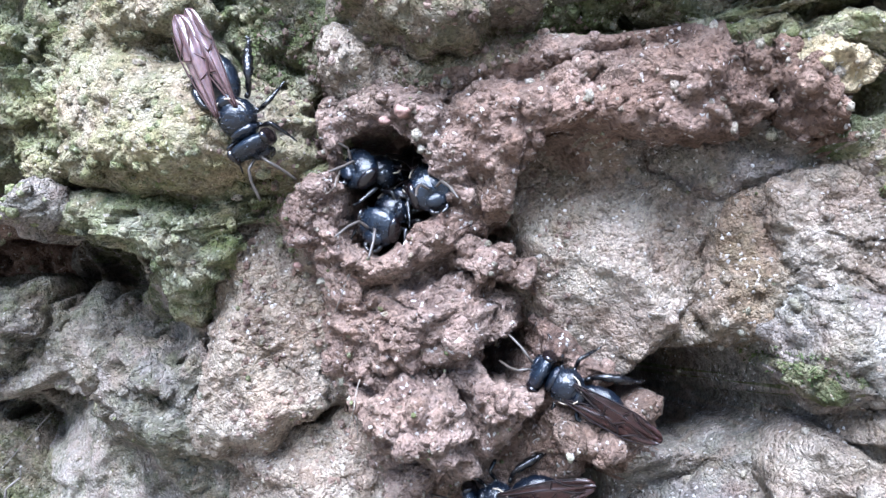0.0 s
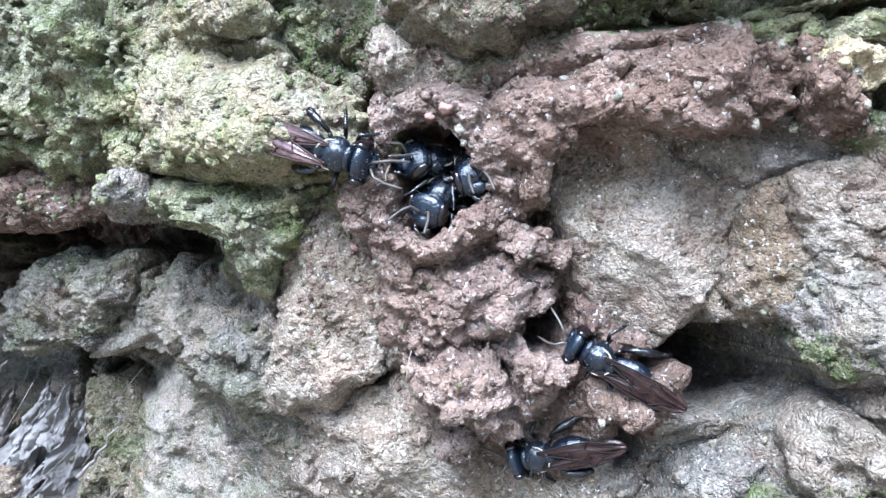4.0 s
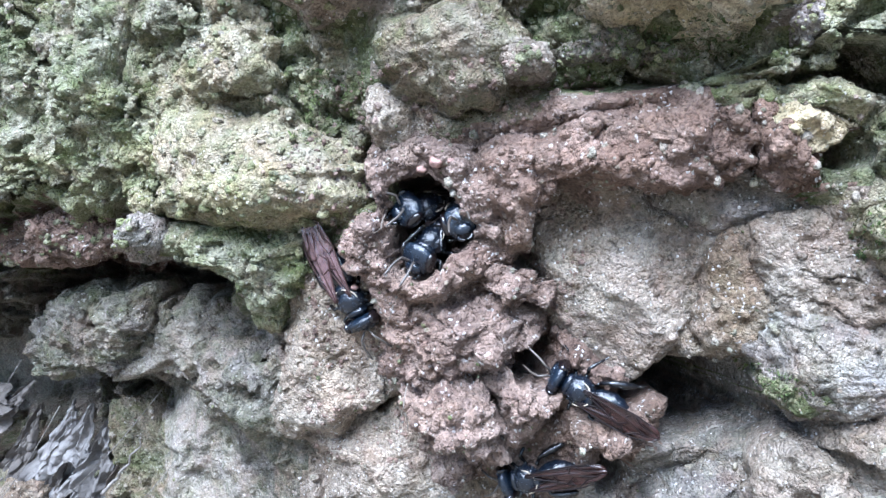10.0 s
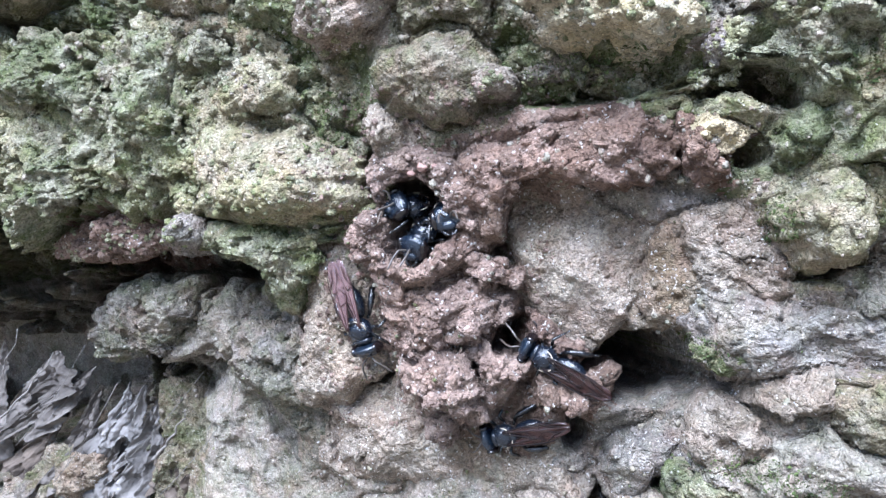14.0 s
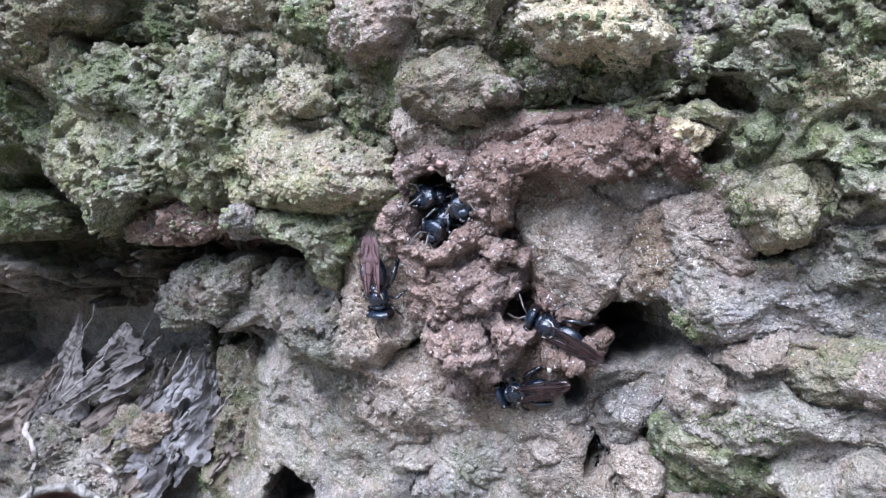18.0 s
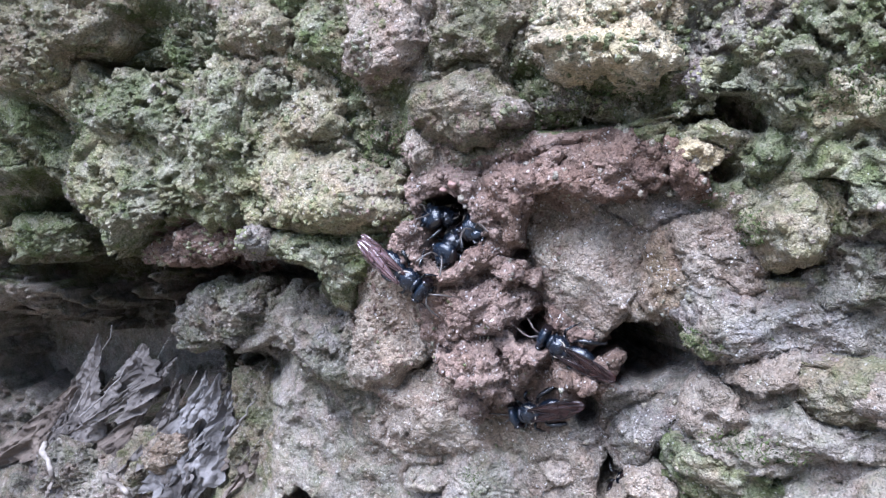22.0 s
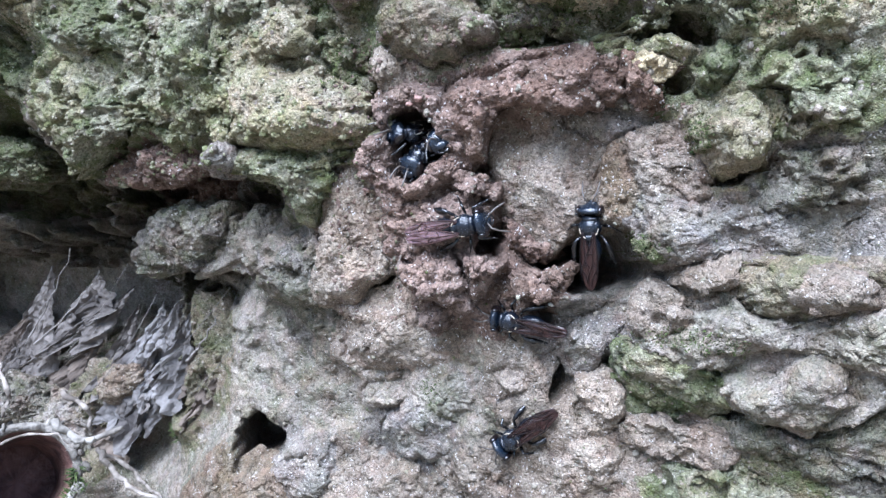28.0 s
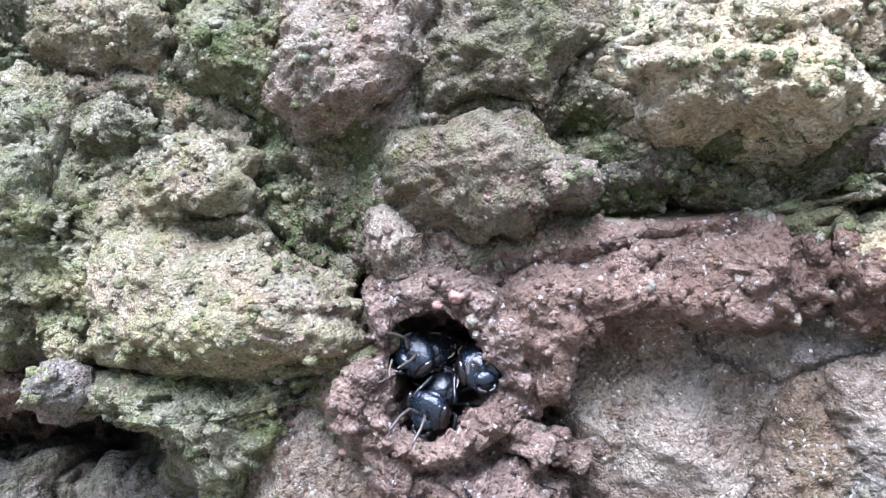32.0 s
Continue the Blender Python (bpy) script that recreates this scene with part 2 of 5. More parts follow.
def ring_faces(rows, cols, closed=True):
    """Quads between rows of cols points; closed: each row is a loop."""
    r, c = np.meshgrid(np.arange(rows - 1), np.arange(cols if closed else cols - 1), indexing="ij")
    n = (c + 1) % cols
    return np.stack([r * cols + c, r * cols + n, (r + 1) * cols + n, (r + 1) * cols + c], -1).reshape(-1, 4)


def spokes(points, count, centre=None, even=False):
    """A closed outline as a centre and the radius at angles: even ones, or ones evenly spaced along the outline."""
    pts = np.array(points, float)
    c = pts.mean(0) if centre is None else np.array(centre, float)
    p0, p1, p2, p3 = np.roll(pts, 1, 0), pts, np.roll(pts, -1, 0), np.roll(pts, -2, 0)
    t = np.linspace(0, 1, 12, endpoint=False)[:, None, None]
    curve = 0.5 * (2 * p1 + (p2 - p0) * t + (2 * p0 - 5 * p1 + 4 * p2 - p3) * t**2 + (3 * p1 - p0 - 3 * p2 + p3) * t**3)
    d = curve.reshape(-1, 2) - c
    ang, rad = np.arctan2(d[:, 1], d[:, 0]), np.hypot(d[:, 0], d[:, 1])
    order = np.argsort(ang)
    a = np.linspace(-np.pi, np.pi, count, endpoint=False)
    if not even:
        dense = np.linspace(-np.pi, np.pi, 721)
        r = np.interp(dense, ang[order], rad[order], period=2 * np.pi)
        q = np.stack([r * np.cos(dense), r * np.sin(dense)], -1)
        run = np.r_[0, np.cumsum(np.hypot(*np.diff(q, axis=0).T) + 0.15 * r.mean() * 6.283 / 720)]
        a = np.interp(np.linspace(0, run[-1], count, endpoint=False), run, dense)
    return c, a, np.interp(a, ang[order], rad[order], period=2 * np.pi)


STONES, PLAN = [], []
VUGS = {"green": 1.0, "moss": 1.0, "lichen": 0.35, "cream": 0.4, "slate": 0.7, "mud": 0.15, "dust": 0.15, "grey": 0.2}
OUT = np.array((-0.45, -0.87, -0.16))


def stone(points, kind, label, lift=0.3, height=2.2, p=2.2, q=0.85, crumble=1.0, lumps=1.0, name="stone", category="stone", cuts=3, foot=5.0, tilt=(0, 0)):
    """A stone or lump set in the bank: outline in mm across the face, domed, with crumbly relief, its foot sunk behind the face.
    tilt: how much further it stands out towards positive x and towards its top."""
    pts = np.array(points, float)
    seed = 11 + 7 * len(STONES)
    step = np.linalg.norm(pts - np.roll(pts, 1, 0), axis=1).sum()
    count = int(np.clip(step / 0.14, 60, 480))
    c, a, rad = spokes(pts, count)
    rad = rad * (1.05 + 0.10 * fbm(np.stack([np.cos(a) * 3, np.sin(a) * 3, a * 0 + seed], 1), 3, 0.6, seed))
    rings = int(np.clip(rad.mean() / 0.125, 14, 90))
    s = np.r_[np.linspace(0.004, 1, rings) ** 0.92, 1.02, 1.0]
    s2, a2 = np.meshgrid(s, a, indexing="ij")
    r2 = np.minimum(s2, 1.02) * rad[None, :]
    x, z = c[0] + r2 * np.cos(a2), c[1] + r2 * np.sin(a2)
    dome = np.clip(1 - np.minimum(s2, 1) ** p, 0, 1) ** q
    # Broken faces: the dome is cut by a few tilted planes.
    cut = np.random.RandomState(seed)
    for _ in range(cuts):
        way, slope, top = cut.uniform(0, 6.283), cut.uniform(0.3, 0.9), cut.uniform(0.7, 1.0)
        along = (np.cos(way) * (x - c[0]) + np.sin(way) * (z - c[1])) / rad.mean()
        dome = np.minimum(dome, np.maximum(top - slope * (along - 0.1), 0.12))
    lean = 1 + (tilt[0] * (x - c[0]) + tilt[1] * (z - c[1])) / rad.mean()
    out = lift + height * dome * np.clip(lean, 0.3, 1.8)
    out[-2] -= 1.5
    out[-1] -= foot
    y = bank(x, z)
    v = np.stack([x, y, z], -1).reshape(-1, 3) + OUT * out.reshape(-1, 1) - np.array((OUT[0], 0, OUT[2])) * (out.reshape(-1, 1) * 0.5)
    side = np.stack([np.cos(a2), np.zeros_like(a2), np.sin(a2)], -1).reshape(-1, 3) * (np.minimum(s2, 1) ** 4).reshape(-1, 1)
    way = OUT * (0.4 + 0.6 * dome.reshape(-1, 1)) + side * 0.7
    way /= np.linalg.norm(way, axis=1, keepdims=True)
    d = relief(v, 1.2, 3, VUGS.get(kind, 0.25)) * crumble + lumps * 0.7 * fbm(v / 2.6, 3, 0.5, 43)
    d = d + (0.5 - knobs(v / 0.45, 91)) * (0.3 if kind in ("mud", "wax") else 0.12)
    v = v + way * d[:, None]
    centre = np.array((c[0], bank(c[0], c[1]), c[1]))
    ob = new(name, mesh_from(name, (v - centre) * MM, ring_faces(len(s), count)))
    ob.location = centre * MM
    ob.data.materials.append(ROCKS[kind])
    STONES.append((ob, kind))
    PLAN.append((c, a, rad, kind, lift + 0.37 * height))
    return tagged(ob, label, category)


def collar(outer, inner, kind, label, height=2.6, deep=9.0):
    """The raised mud rim round the nest's entrance, with the start of its tunnel."""
    count = 360
    c, a, rin = spokes(inner, count, None, True)
    _, _, rout = spokes(outer, count, c, True)
    rin = rin * (1 + 0.08 * fbm(np.stack([np.cos(a) * 3, np.sin(a) * 3, a * 0], 1), 3, 0.6, 301))
    rise = fbm(np.stack([np.cos(a) * 1.6, np.sin(a) * 1.6, a * 0 + 4], 1), 3, 0.6, 307)
    rows = []
    for k in range(46):
        u = k / 45
        rad = rout * 1.08 * (1 - u) + rin * u
        out = -1.2 + (height + 1.2) * np.sin(min(1, u / 0.62) * np.pi / 2) ** 0.8 - (max(0, u - 0.62) / 0.38) ** 2 * 0.8
        rows.append((rad, out * (1 + 0.24 * rise * (u > 0.1)), 1.0))
    for k in range(1, 22):
        w = k / 21
        rows.append((rin * (1 + 0.06 * math.sin(w * 3)), (height - 0.8) * (1 + 0.24 * rise * (1 - w)) - w * deep, 1 - 0.5 * w))
    rad, out = np.array([r[0] for r in rows]), np.array([r[1] for r in rows])
    x, z = c[0] + rad * np.cos(a), c[1] + rad * np.sin(a)
    y0 = bank(c[0], c[1]) + BANK_X * 0.7 * (x - c[0]) + BANK_Z * (z - c[1])
    v = np.stack([x, y0, z], -1).reshape(-1, 3) + (OUT - np.array((OUT[0] * 0.5, 0, OUT[2] * 0.5))) * out.reshape(-1, 1)
    inward = np.stack([-np.cos(a), 0 * a, -np.sin(a)], -1)
    way = np.concatenate([np.tile(OUT, (46 * count, 1)), np.tile(OUT * 0.25 + inward, (21, 1))])
    d = relief(v, 1.0, 3) * 0.85 + 0.55 * (0.5 - knobs(v / 1.6, 333)) + 0.36 * (0.5 - knobs(v / 0.5, 334))
    d *= np.repeat([r[2] for r in rows], count)
    v = v + way * d[:, None]
    centre = np.array((c[0], bank(c[0], c[1]), c[1]))
    ob = new("nest_entrance", mesh_from("nest_entrance", (v - centre) * MM, ring_faces(len(rows), count)))
    ob.location = centre * MM
    ob.data.materials.append(ROCKS[kind])
    STONES.append((ob, kind))
    return tagged(ob, label, "nest entrance")


# ---- the bank ----
PITS = []


def pit(x, z, rx, rz, depth, turn=0.0, soft=0.6):
    PITS.append((x, z, rx, rz, depth, radians(turn), soft))


# How far the open earth between the stones stands out, in mm: place, radius, level.
EARTH = [(-12.7, -17.8, 3.0, -4.6), (-17.0, -4.6, 1.5, -6.4), (-19.5, -12.0, 2.0, -8.0), (-52.7, -24.4, 9.0, -19.0), (-37.1, -24.8, 9.5, -17.0), (-8.0, -23.0, 3.0, -3.6), (-14.0, -24.0, 3.0, -4.6), (3.0, -18.5, 1.5, -0.9),
         (5.0, -22.0, 2.0, -0.6), (10.0, -20.0, 1.5, -0.4), (6.0, -27.0, 3.0, -0.6), (-4.0, -28.0, 3.0, -2.0), (4.6, -14.0, 1.5, -0.8), (-44.0, -38.0, 6.0, -6.0)]


def earth_level(x, z):
    """Level of the earth between the stones: near a stone it lies about where that stone's edge does, and under it lower."""
    total, weight, least = np.zeros(len(x)), np.full(len(x), 1e-9), np.full(len(x), 9.0)
    for c, a, rad, kind, lift in PLAN:
        dx, dz = x - c[0], z - c[1]
        gap = np.hypot(dx, dz) - np.interp(np.arctan2(dz, dx), a, rad, period=2 * np.pi)
        w = 1 / (np.clip(gap, 0, None) + 0.5) ** 3
        total, weight, least = total + w * lift, weight + w, np.minimum(least, gap)
    for ex, ez, radius, level in EARTH:
        w = 1 / (np.clip(np.hypot(x - ex, z - ez) - radius, 0, None) + 0.5) ** 3
        total, weight = total + w * level, weight + w
    return total / weight - 1.6 * np.clip(-least / 1.5, 0, 1)


def face_depth(x, z):
    """Depth of the bank's crumbly face in mm, with its hollows."""
    p = np.stack([x, bank(x, z), z], -1)
    y = bank(x, z) - 0.9 * earth_level(x, z) - relief(p, 1.2, 3, 0.3) * 0.95 - 0.4 * fbm(p / 7.0, 3, 0.5, 77)
    # Ledges, weathered along the bedding.
    y = y + 0.3 * np.abs(fbm(p * (0.09, 0.09, 0.33), 3, 0.5, 91))
    for cx, cz, rx, rz, depth, turn, soft in PITS:
        dx, dz = x - cx, z - cz
        u, w = dx * math.cos(turn) + dz * math.sin(turn), dz * math.cos(turn) - dx * math.sin(turn)
        edge = np.sqrt((u / rx) ** 2 + (w / rz) ** 2) + 0.3 * fbm(p / 2.0, 3, 0.5, 55)
        y = y + depth * (1 - 1 / (1 + np.exp(-(edge - 1) / (0.12 * soft))))
    return y


# Hollows: the nest's entrance and its side holes, the clefts, the deep recess under the overhang.
pit(-0.0, 0.6, 2.6, 3.0, 22, 0, 0.4)
pit(6.0, -6.6, 1.7, 2.4, 9, 15, 0.4)
pit(14.0, -8.9, 4.4, 2.2, 30, -8, 0.5)
pit(-25.4, -2.7, 11.5, 3.0, 18, 2, 1.0)
pit(-43.8, -2.8, 10, 5, 15, 0, 1.5)
pit(-41.4, -15.7, 14, 8, 16, 12, 2.0)
pit(-35.6, -9.8, 13, 6.5, 8, 0, 3.0)
pit(-55.0, -15.0, 10, 6, 16, 0, 1.0)
pit(9.9, 8.6, 7.0, 0.9, 1.5, -3, 1.4)
pit(-3.6, -12.2, 2.2, 0.6, 3, 30)
pit(18.6, 7.7, 2.6, 1.3, 7, -8)
pit(16.0, -16.4, 0.8, 1.2, 4, 0)
pit(21.9, -2.5, 2.2, 0.6, 4, 10)
pit(-29.0, 17.2, 5.5, 1.5, 10, 4, 0.8)
pit(-44.7, 5.7, 2.0, 1.6, 6, 0, 1.0)
pit(-15.6, -29.6, 2.7, 2.5, 16, 0, 0.4)
pit(12.6, -19.4, 0.7, 1.6, 6, -25, 0.5)
pit(-1.4, -22.4, 1.4, 0.45, 3, 15)
pit(24.8, -19.7, 2.6, 0.7, 4, -5)
pit(5.2, -0.6, 0.7, 2.4, 3, 15)
pit(-4.1, 4.9, 0.8, 1.2, 4, 40)
pit(18.0, 4.0, 0.8, 0.7, 4, 0)
pit(16.2, -16.0, 0.7, 1.0, 5, -30, 0.5)
pit(10.6, -13.9, 0.9, 1.4, 5, 0)
pit(3.4, -10.2, 1.0, 1.0, 3, 0)


def face_sheet(name, x0, x1, z0, z1, step):
    nx, nz = int((x1 - x0) / step) + 1, int((z1 - z0) / step) + 1
    x, z = np.meshgrid(np.linspace(x0, x1, nx), np.linspace(z0, z1, nz))
    y = face_depth(x.ravel(), z.ravel())
    v = np.stack([x.ravel(), y, z.ravel()], -1)
    ob = new(name, mesh_from(name, v * MM, ring_faces(nz, nx, False)))
    ob.data.materials.append(ROCKS["earth"])
    return tagged(ob, "crumbly grey-green earth bank with hollows and embedded stones", "bank", kind="structure")


def far_bank():
    """The bank beyond what is seen, with an overhang added for shade, and the ground at its foot."""
    xs, zs = np.linspace(-400, 300, 110), np.linspace(-250, 420, 110)
    x, z = np.meshgrid(xs, zs)
    xc, zc = np.clip(x, -60, 50), np.clip(z, -42, 38)
    p = np.stack([x, x * 0, z], -1).reshape(-1, 3)
    y = (bank(xc, zc) - 0.35 * (x - xc) - 0.15 * (z - zc)).ravel() + 3.5 + 5 * fbm(p / 40, 3, 0.5, 5)
    # Unseen overhang, added above the recess to block light from it.
    y -= (38 / (1 + np.exp(-(z - 46) / 6)) / (1 + np.exp((x + 38) / 10))).ravel()
    inside = ((x > -70) & (x < 42) & (z > -52) & (z < 32)).ravel()
    y[inside] += 30
    v = np.stack([x.ravel(), y, z.ravel()], -1)
    ob = new("rock_face", mesh_from("rock_face", v * MM, ring_faces(110, 110, False)))
    ob.data.materials.append(ROCKS["earth"])
    tagged(ob, "rough earth bank going on around the nest, with an added shading overhang", "bank", kind="structure")
    g = new("ground", mesh_from("ground", np.array([(-30, -30, -0.25), (30, -30, -0.25), (30, 30, -0.25), (-30, 30, -0.25)]), [(0, 1, 2, 3)]))
    g.data.materials.append(ROCKS["earth"])
    tagged(g, "bare brown soil at the foot of the bank", "ground", kind="structure")


far_bank()


# ---- stones and lumps in the bank, from the top down ----
stone([(-43.3, 22.5), (-38.2, 22.5), (-32.9, 21.5), (-30.8, 19.4), (-32.9, 17.3), (-35.6, 16.1), (-36.5, 14.2), (-39.1, 13.9), (-42.2, 15.1), (-44.2, 18.2)], "lichen", "pale knobbly stone at the top of the bank", 2.2, 3.2, crumble=1.6, foot=9)
stone([(-33.5, 18.5), (-31.8, 19.5), (-31.0, 18.7), (-32.1, 17.7), (-33.3, 17.4)], "lichen", "small pale lump hanging in a dark gap", 1.4, 1.6, crumble=0.7)
stone([(-33.6, 19.8), (-28.1, 20.2), (-22.9, 18.7), (-19.8, 16.1), (-22.7, 15.2), (-27.9, 16.2), (-32.8, 16.8)], "moss", "dark mossy stone high beside the recess", -4.5, 2.2, crumble=1.3)
stone([(-35.0, 13.7), (-31.6, 15.7), (-28.0, 15.9), (-24.0, 14.8), (-22.6, 11.9), (-23.2, 9.3), (-25.9, 8.3), (-29.5, 9.2), (-32.5, 9.8), (-35.1, 11.2)], "green", "grey-green stone with crumbling pits", 1.2, 2.6, crumble=1.2)
stone([(-37.4, 7.2), (-33.3, 9.1), (-29.5, 9.2), (-26.0, 8.3), (-22.6, 7.1), (-22.5, 4.7), (-24.8, 2.7), (-28.6, 1.7), (-31.3, 0.4), (-33.5, -1.8), (-34.9, 0.1), (-35.4, 3.4), (-37.0, 5.6)], "green", "grey-green stone with deep pits", 1.0, 2.8, crumble=1.4, tilt=(0, -0.3))
stone([(-22.8, 14.3), (-20.2, 15.2), (-18.1, 13.9), (-18.4, 10.2), (-17.2, 7.8), (-16.6, 5.0), (-17.9, 2.6), (-20.0, 1.5), (-23.8, 1.4), (-25.1, 3.2), (-22.8, 5.7), (-23.7, 8.6)], "green", "large mossy grey stone over the dark hollow", 1.0, 2.6, crumble=1.2, tilt=(0, -0.2))
stone([(-18.3, 14.0), (-16.1, 14.9), (-13.9, 14.0), (-13.5, 11.5), (-15.3, 10.1), (-18.2, 10.6), (-19.0, 12.2)], "green", "curled ring-shaped knob of mossy earth", 0.4, 1.8, crumble=0.9)
stone([(-19.9, 18.0), (-16.5, 19.5), (-13.5, 18.3), (-13.2, 15.9), (-15.8, 15.1), (-18.7, 15.6)], "lichen", "yellowish brown stone under green film", 0.2, 2.2)
stone([(-13.7, 18.4), (-11.6, 19.8), (-8.8, 18.9), (-8.2, 15.6), (-8.7, 13.1), (-11.2, 13.6), (-13.1, 15.1)], "moss", "upright stone overgrown with dark green film", -0.2, 2.2)
stone([(-14.9, 9.3), (-13.4, 12.4), (-11.5, 13.4), (-9.6, 12.5), (-8.9, 10.0), (-9.8, 7.9), (-12.6, 7.7), (-14.7, 8.1)], "lichen", "yellowish stone covered with lichen", 0.2, 2.8, cuts=0, tilt=(0, -0.3))
stone([(-9.0, 11.9), (-6.9, 12.3), (-4.5, 11.0), (-4.6, 9.1), (-7.0, 8.4), (-8.9, 9.2)], "moss", "dark mossy crumbling stone beside the cleft", -0.8, 1.8)
stone([(-8.9, 9.0), (-7.0, 9.5), (-4.6, 8.7), (-3.2, 6.0), (-4.0, 4.5), (-6.1, 5.0), (-8.0, 6.9)], "moss", "dark mossy stone in the cleft", -0.9, 1.7)
stone([(-8.1, 16.2), (-6.6, 18.1), (-3.5, 18.4), (-1.9, 16.4), (-1.7, 14.1), (-3.2, 12.9), (-5.2, 12.3), (-7.0, 11.9), (-8.1, 13.3)], "pink", "pale pinkish stone with lichen specks", 0.6, 3.2, crumble=0.8, cuts=0, tilt=(0, -0.4))
stone([(-16.2, 6.9), (-13.8, 7.9), (-10.5, 7.4), (-7.3, 6.5), (-5.1, 5.2), (-3.2, 3.8), (-3.4, 2.2), (-4.7, 1.0), (-7.2, 0.7), (-10.2, 0.7), (-12.2, 0.8), (-14.7, 1.1), (-16.4, 1.8), (-16.8, 3.4)], "lichen", "rounded boulder crusted with pale yellow lichen", 0.4, 4.4, p=2.4, q=0.75, crumble=0.75, lumps=0.7, cuts=0, tilt=(-0.05, -0.4))
stone([(-17.5, 0.0), (-15.2, 0.7), (-12.0, 0.5), (-8.5, -0.0), (-6.2, 0.4), (-4.3, 0.8), (-5.1, -0.4), (-7.0, -1.4), (-7.7, -3.2), (-8.2, -5.3), (-9.4, -5.9), (-10.5, -4.3), (-11.8, -2.7), (-14.2, -1.9), (-16.8, -1.4)], "green", "rough grey-green stone hanging over a hollow", 0.0, 3.0, tilt=(0, -0.1), cuts=0, crumble=1.35)
stone([(-19.3, -0.1), (-18.8, 0.9), (-17.6, 1.3), (-16.6, 0.7), (-16.4, -0.6), (-17.3, -1.7), (-18.7, -1.4)], "grey", "small pale grey knob at the overhang's edge", 1.6, 2.0, crumble=1.3, lumps=0.4, cuts=1)
stone([(-18.5, 2.3), (-17.4, 2.8), (-16.4, 2.1), (-16.4, 1.2), (-17.6, 1.0), (-18.6, 1.5)], "lichen", "small lichen-covered knob above the overhang", 1.2, 1.5, crumble=0.7, lumps=0.4, cuts=1)
stone([(-3.4, 11.4), (-1.8, 12.3), (0.7, 12.7), (2.9, 12.2), (4.1, 10.8), (4.7, 8.9), (4.2, 7.1), (2.2, 6.2), (-0.1, 6.6), (-2.1, 7.9), (-3.4, 9.1)], "brown", "large rounded brown stone above the entrance", 0.2, 4.0, crumble=0.75, cuts=0, tilt=(0.1, -0.4))
stone([(-3.7, 8.3), (-2.1, 7.9), (-1.0, 6.8), (-0.9, 5.4), (-2.0, 4.9), (-3.3, 5.7), (-3.8, 7.0)], "pink", "small tan stone wedged over the entrance", 0.0, 2.6, crumble=0.7, cuts=0)
stone([(2.5, 9.2), (3.3, 9.9), (4.8, 10.0), (5.8, 9.3), (5.8, 8.4), (4.8, 7.8), (3.2, 8.1)], "dust", "small round pinkish pebble beside the brown stone", 1.6, 1.6, crumble=0.5, lumps=0.3, cuts=0, name="pebble", category="pebble")
stone([(-2.1, 16.7), (0.5, 17.8), (3.7, 17.0), (5.1, 15.3), (5.1, 13.4), (3.8, 11.7), (2.6, 12.4), (0.6, 12.8), (-1.7, 12.5)], "brown", "brown weathered stone high on the bank", 0.2, 2.4)
stone([(5.1, 13.8), (6.7, 14.9), (9.2, 15.6), (12.1, 15.6), (14.4, 14.5), (15.2, 12.5), (14.9, 10.6), (13.4, 9.7), (11.5, 9.8), (9.8, 10.4), (7.9, 11.1), (6.2, 12.3)], "cream", "bright boulder crusted with cream-yellow lichen", 0.8, 4.6, crumble=0.95, cuts=0, tilt=(0, -0.5))
# Mossy ledge whose dark colour also stands in for the deep shade here.
stone([(3.6, 11.4), (5.6, 12.1), (8.1, 11.1), (11.0, 10.0), (14.5, 9.9), (14.8, 8.8), (12.9, 8.0), (10.1, 8.0), (7.5, 7.9), (4.8, 7.7), (3.8, 9.1)], "moss", "mossy ledge with deep shade put into its dark colour", -2.0, 1.8, crumble=1.2)
stone([(5.6, 9.7), (8.2, 10.2), (10.4, 9.6), (10.8, 8.8), (8.3, 8.7), (6.0, 8.8)], "slate", "thin dark layer of stone under the bright boulder", -0.9, 1.2, crumble=0.8)
stone([(12.6, 7.6), (14.4, 8.5), (16.2, 9.2), (17.2, 9.7), (16.9, 8.3), (15.1, 7.4), (13.3, 7.1)], "green", "long grey ledge over a dark gap", 0.2, 1.8, crumble=1.3)
stone([(14.9, 10.7), (16.0, 10.8), (16.4, 9.5), (15.7, 8.7), (15.1, 9.3)], "grey", "small bluish grey stone beside the bright boulder", 0.4, 1.6, crumble=0.6)
stone([(16.4, 10.1), (18.1, 10.7), (20.0, 10.3), (21.6, 9.5), (23.0, 8.0), (22.7, 6.7), (21.3, 6.3), (20.1, 6.9), (19.4, 8.1), (18.2, 8.9), (17.1, 8.9)], "green", "arched mossy stone ledge", 0.6, 2.6, crumble=1.2, tilt=(0, -0.2))
stone([(15.2, 12.7), (16.4, 14.5), (18.3, 14.8), (20.3, 13.8), (20.7, 11.9), (19.8, 10.9), (17.5, 11.0), (15.6, 11.1)], "slate", "dark pitted stone at the top of the bank", 0.0, 2.4, crumble=1.4)
stone([(17.7, 11.6), (19.3, 12.1), (21.2, 11.4), (22.5, 10.2), (21.6, 9.6), (19.7, 10.2), (18.1, 10.7)], "green", "ragged grey stone at the top of the bank", 0.8, 2.6, crumble=1.3)
stone([(21.0, 12.6), (22.6, 13.7), (25.4, 12.9), (26.2, 10.0), (24.5, 9.0), (22.7, 10.2)], "moss", "yellow-green mossy stone at the top of the bank", 1.0, 2.8, crumble=1.2)
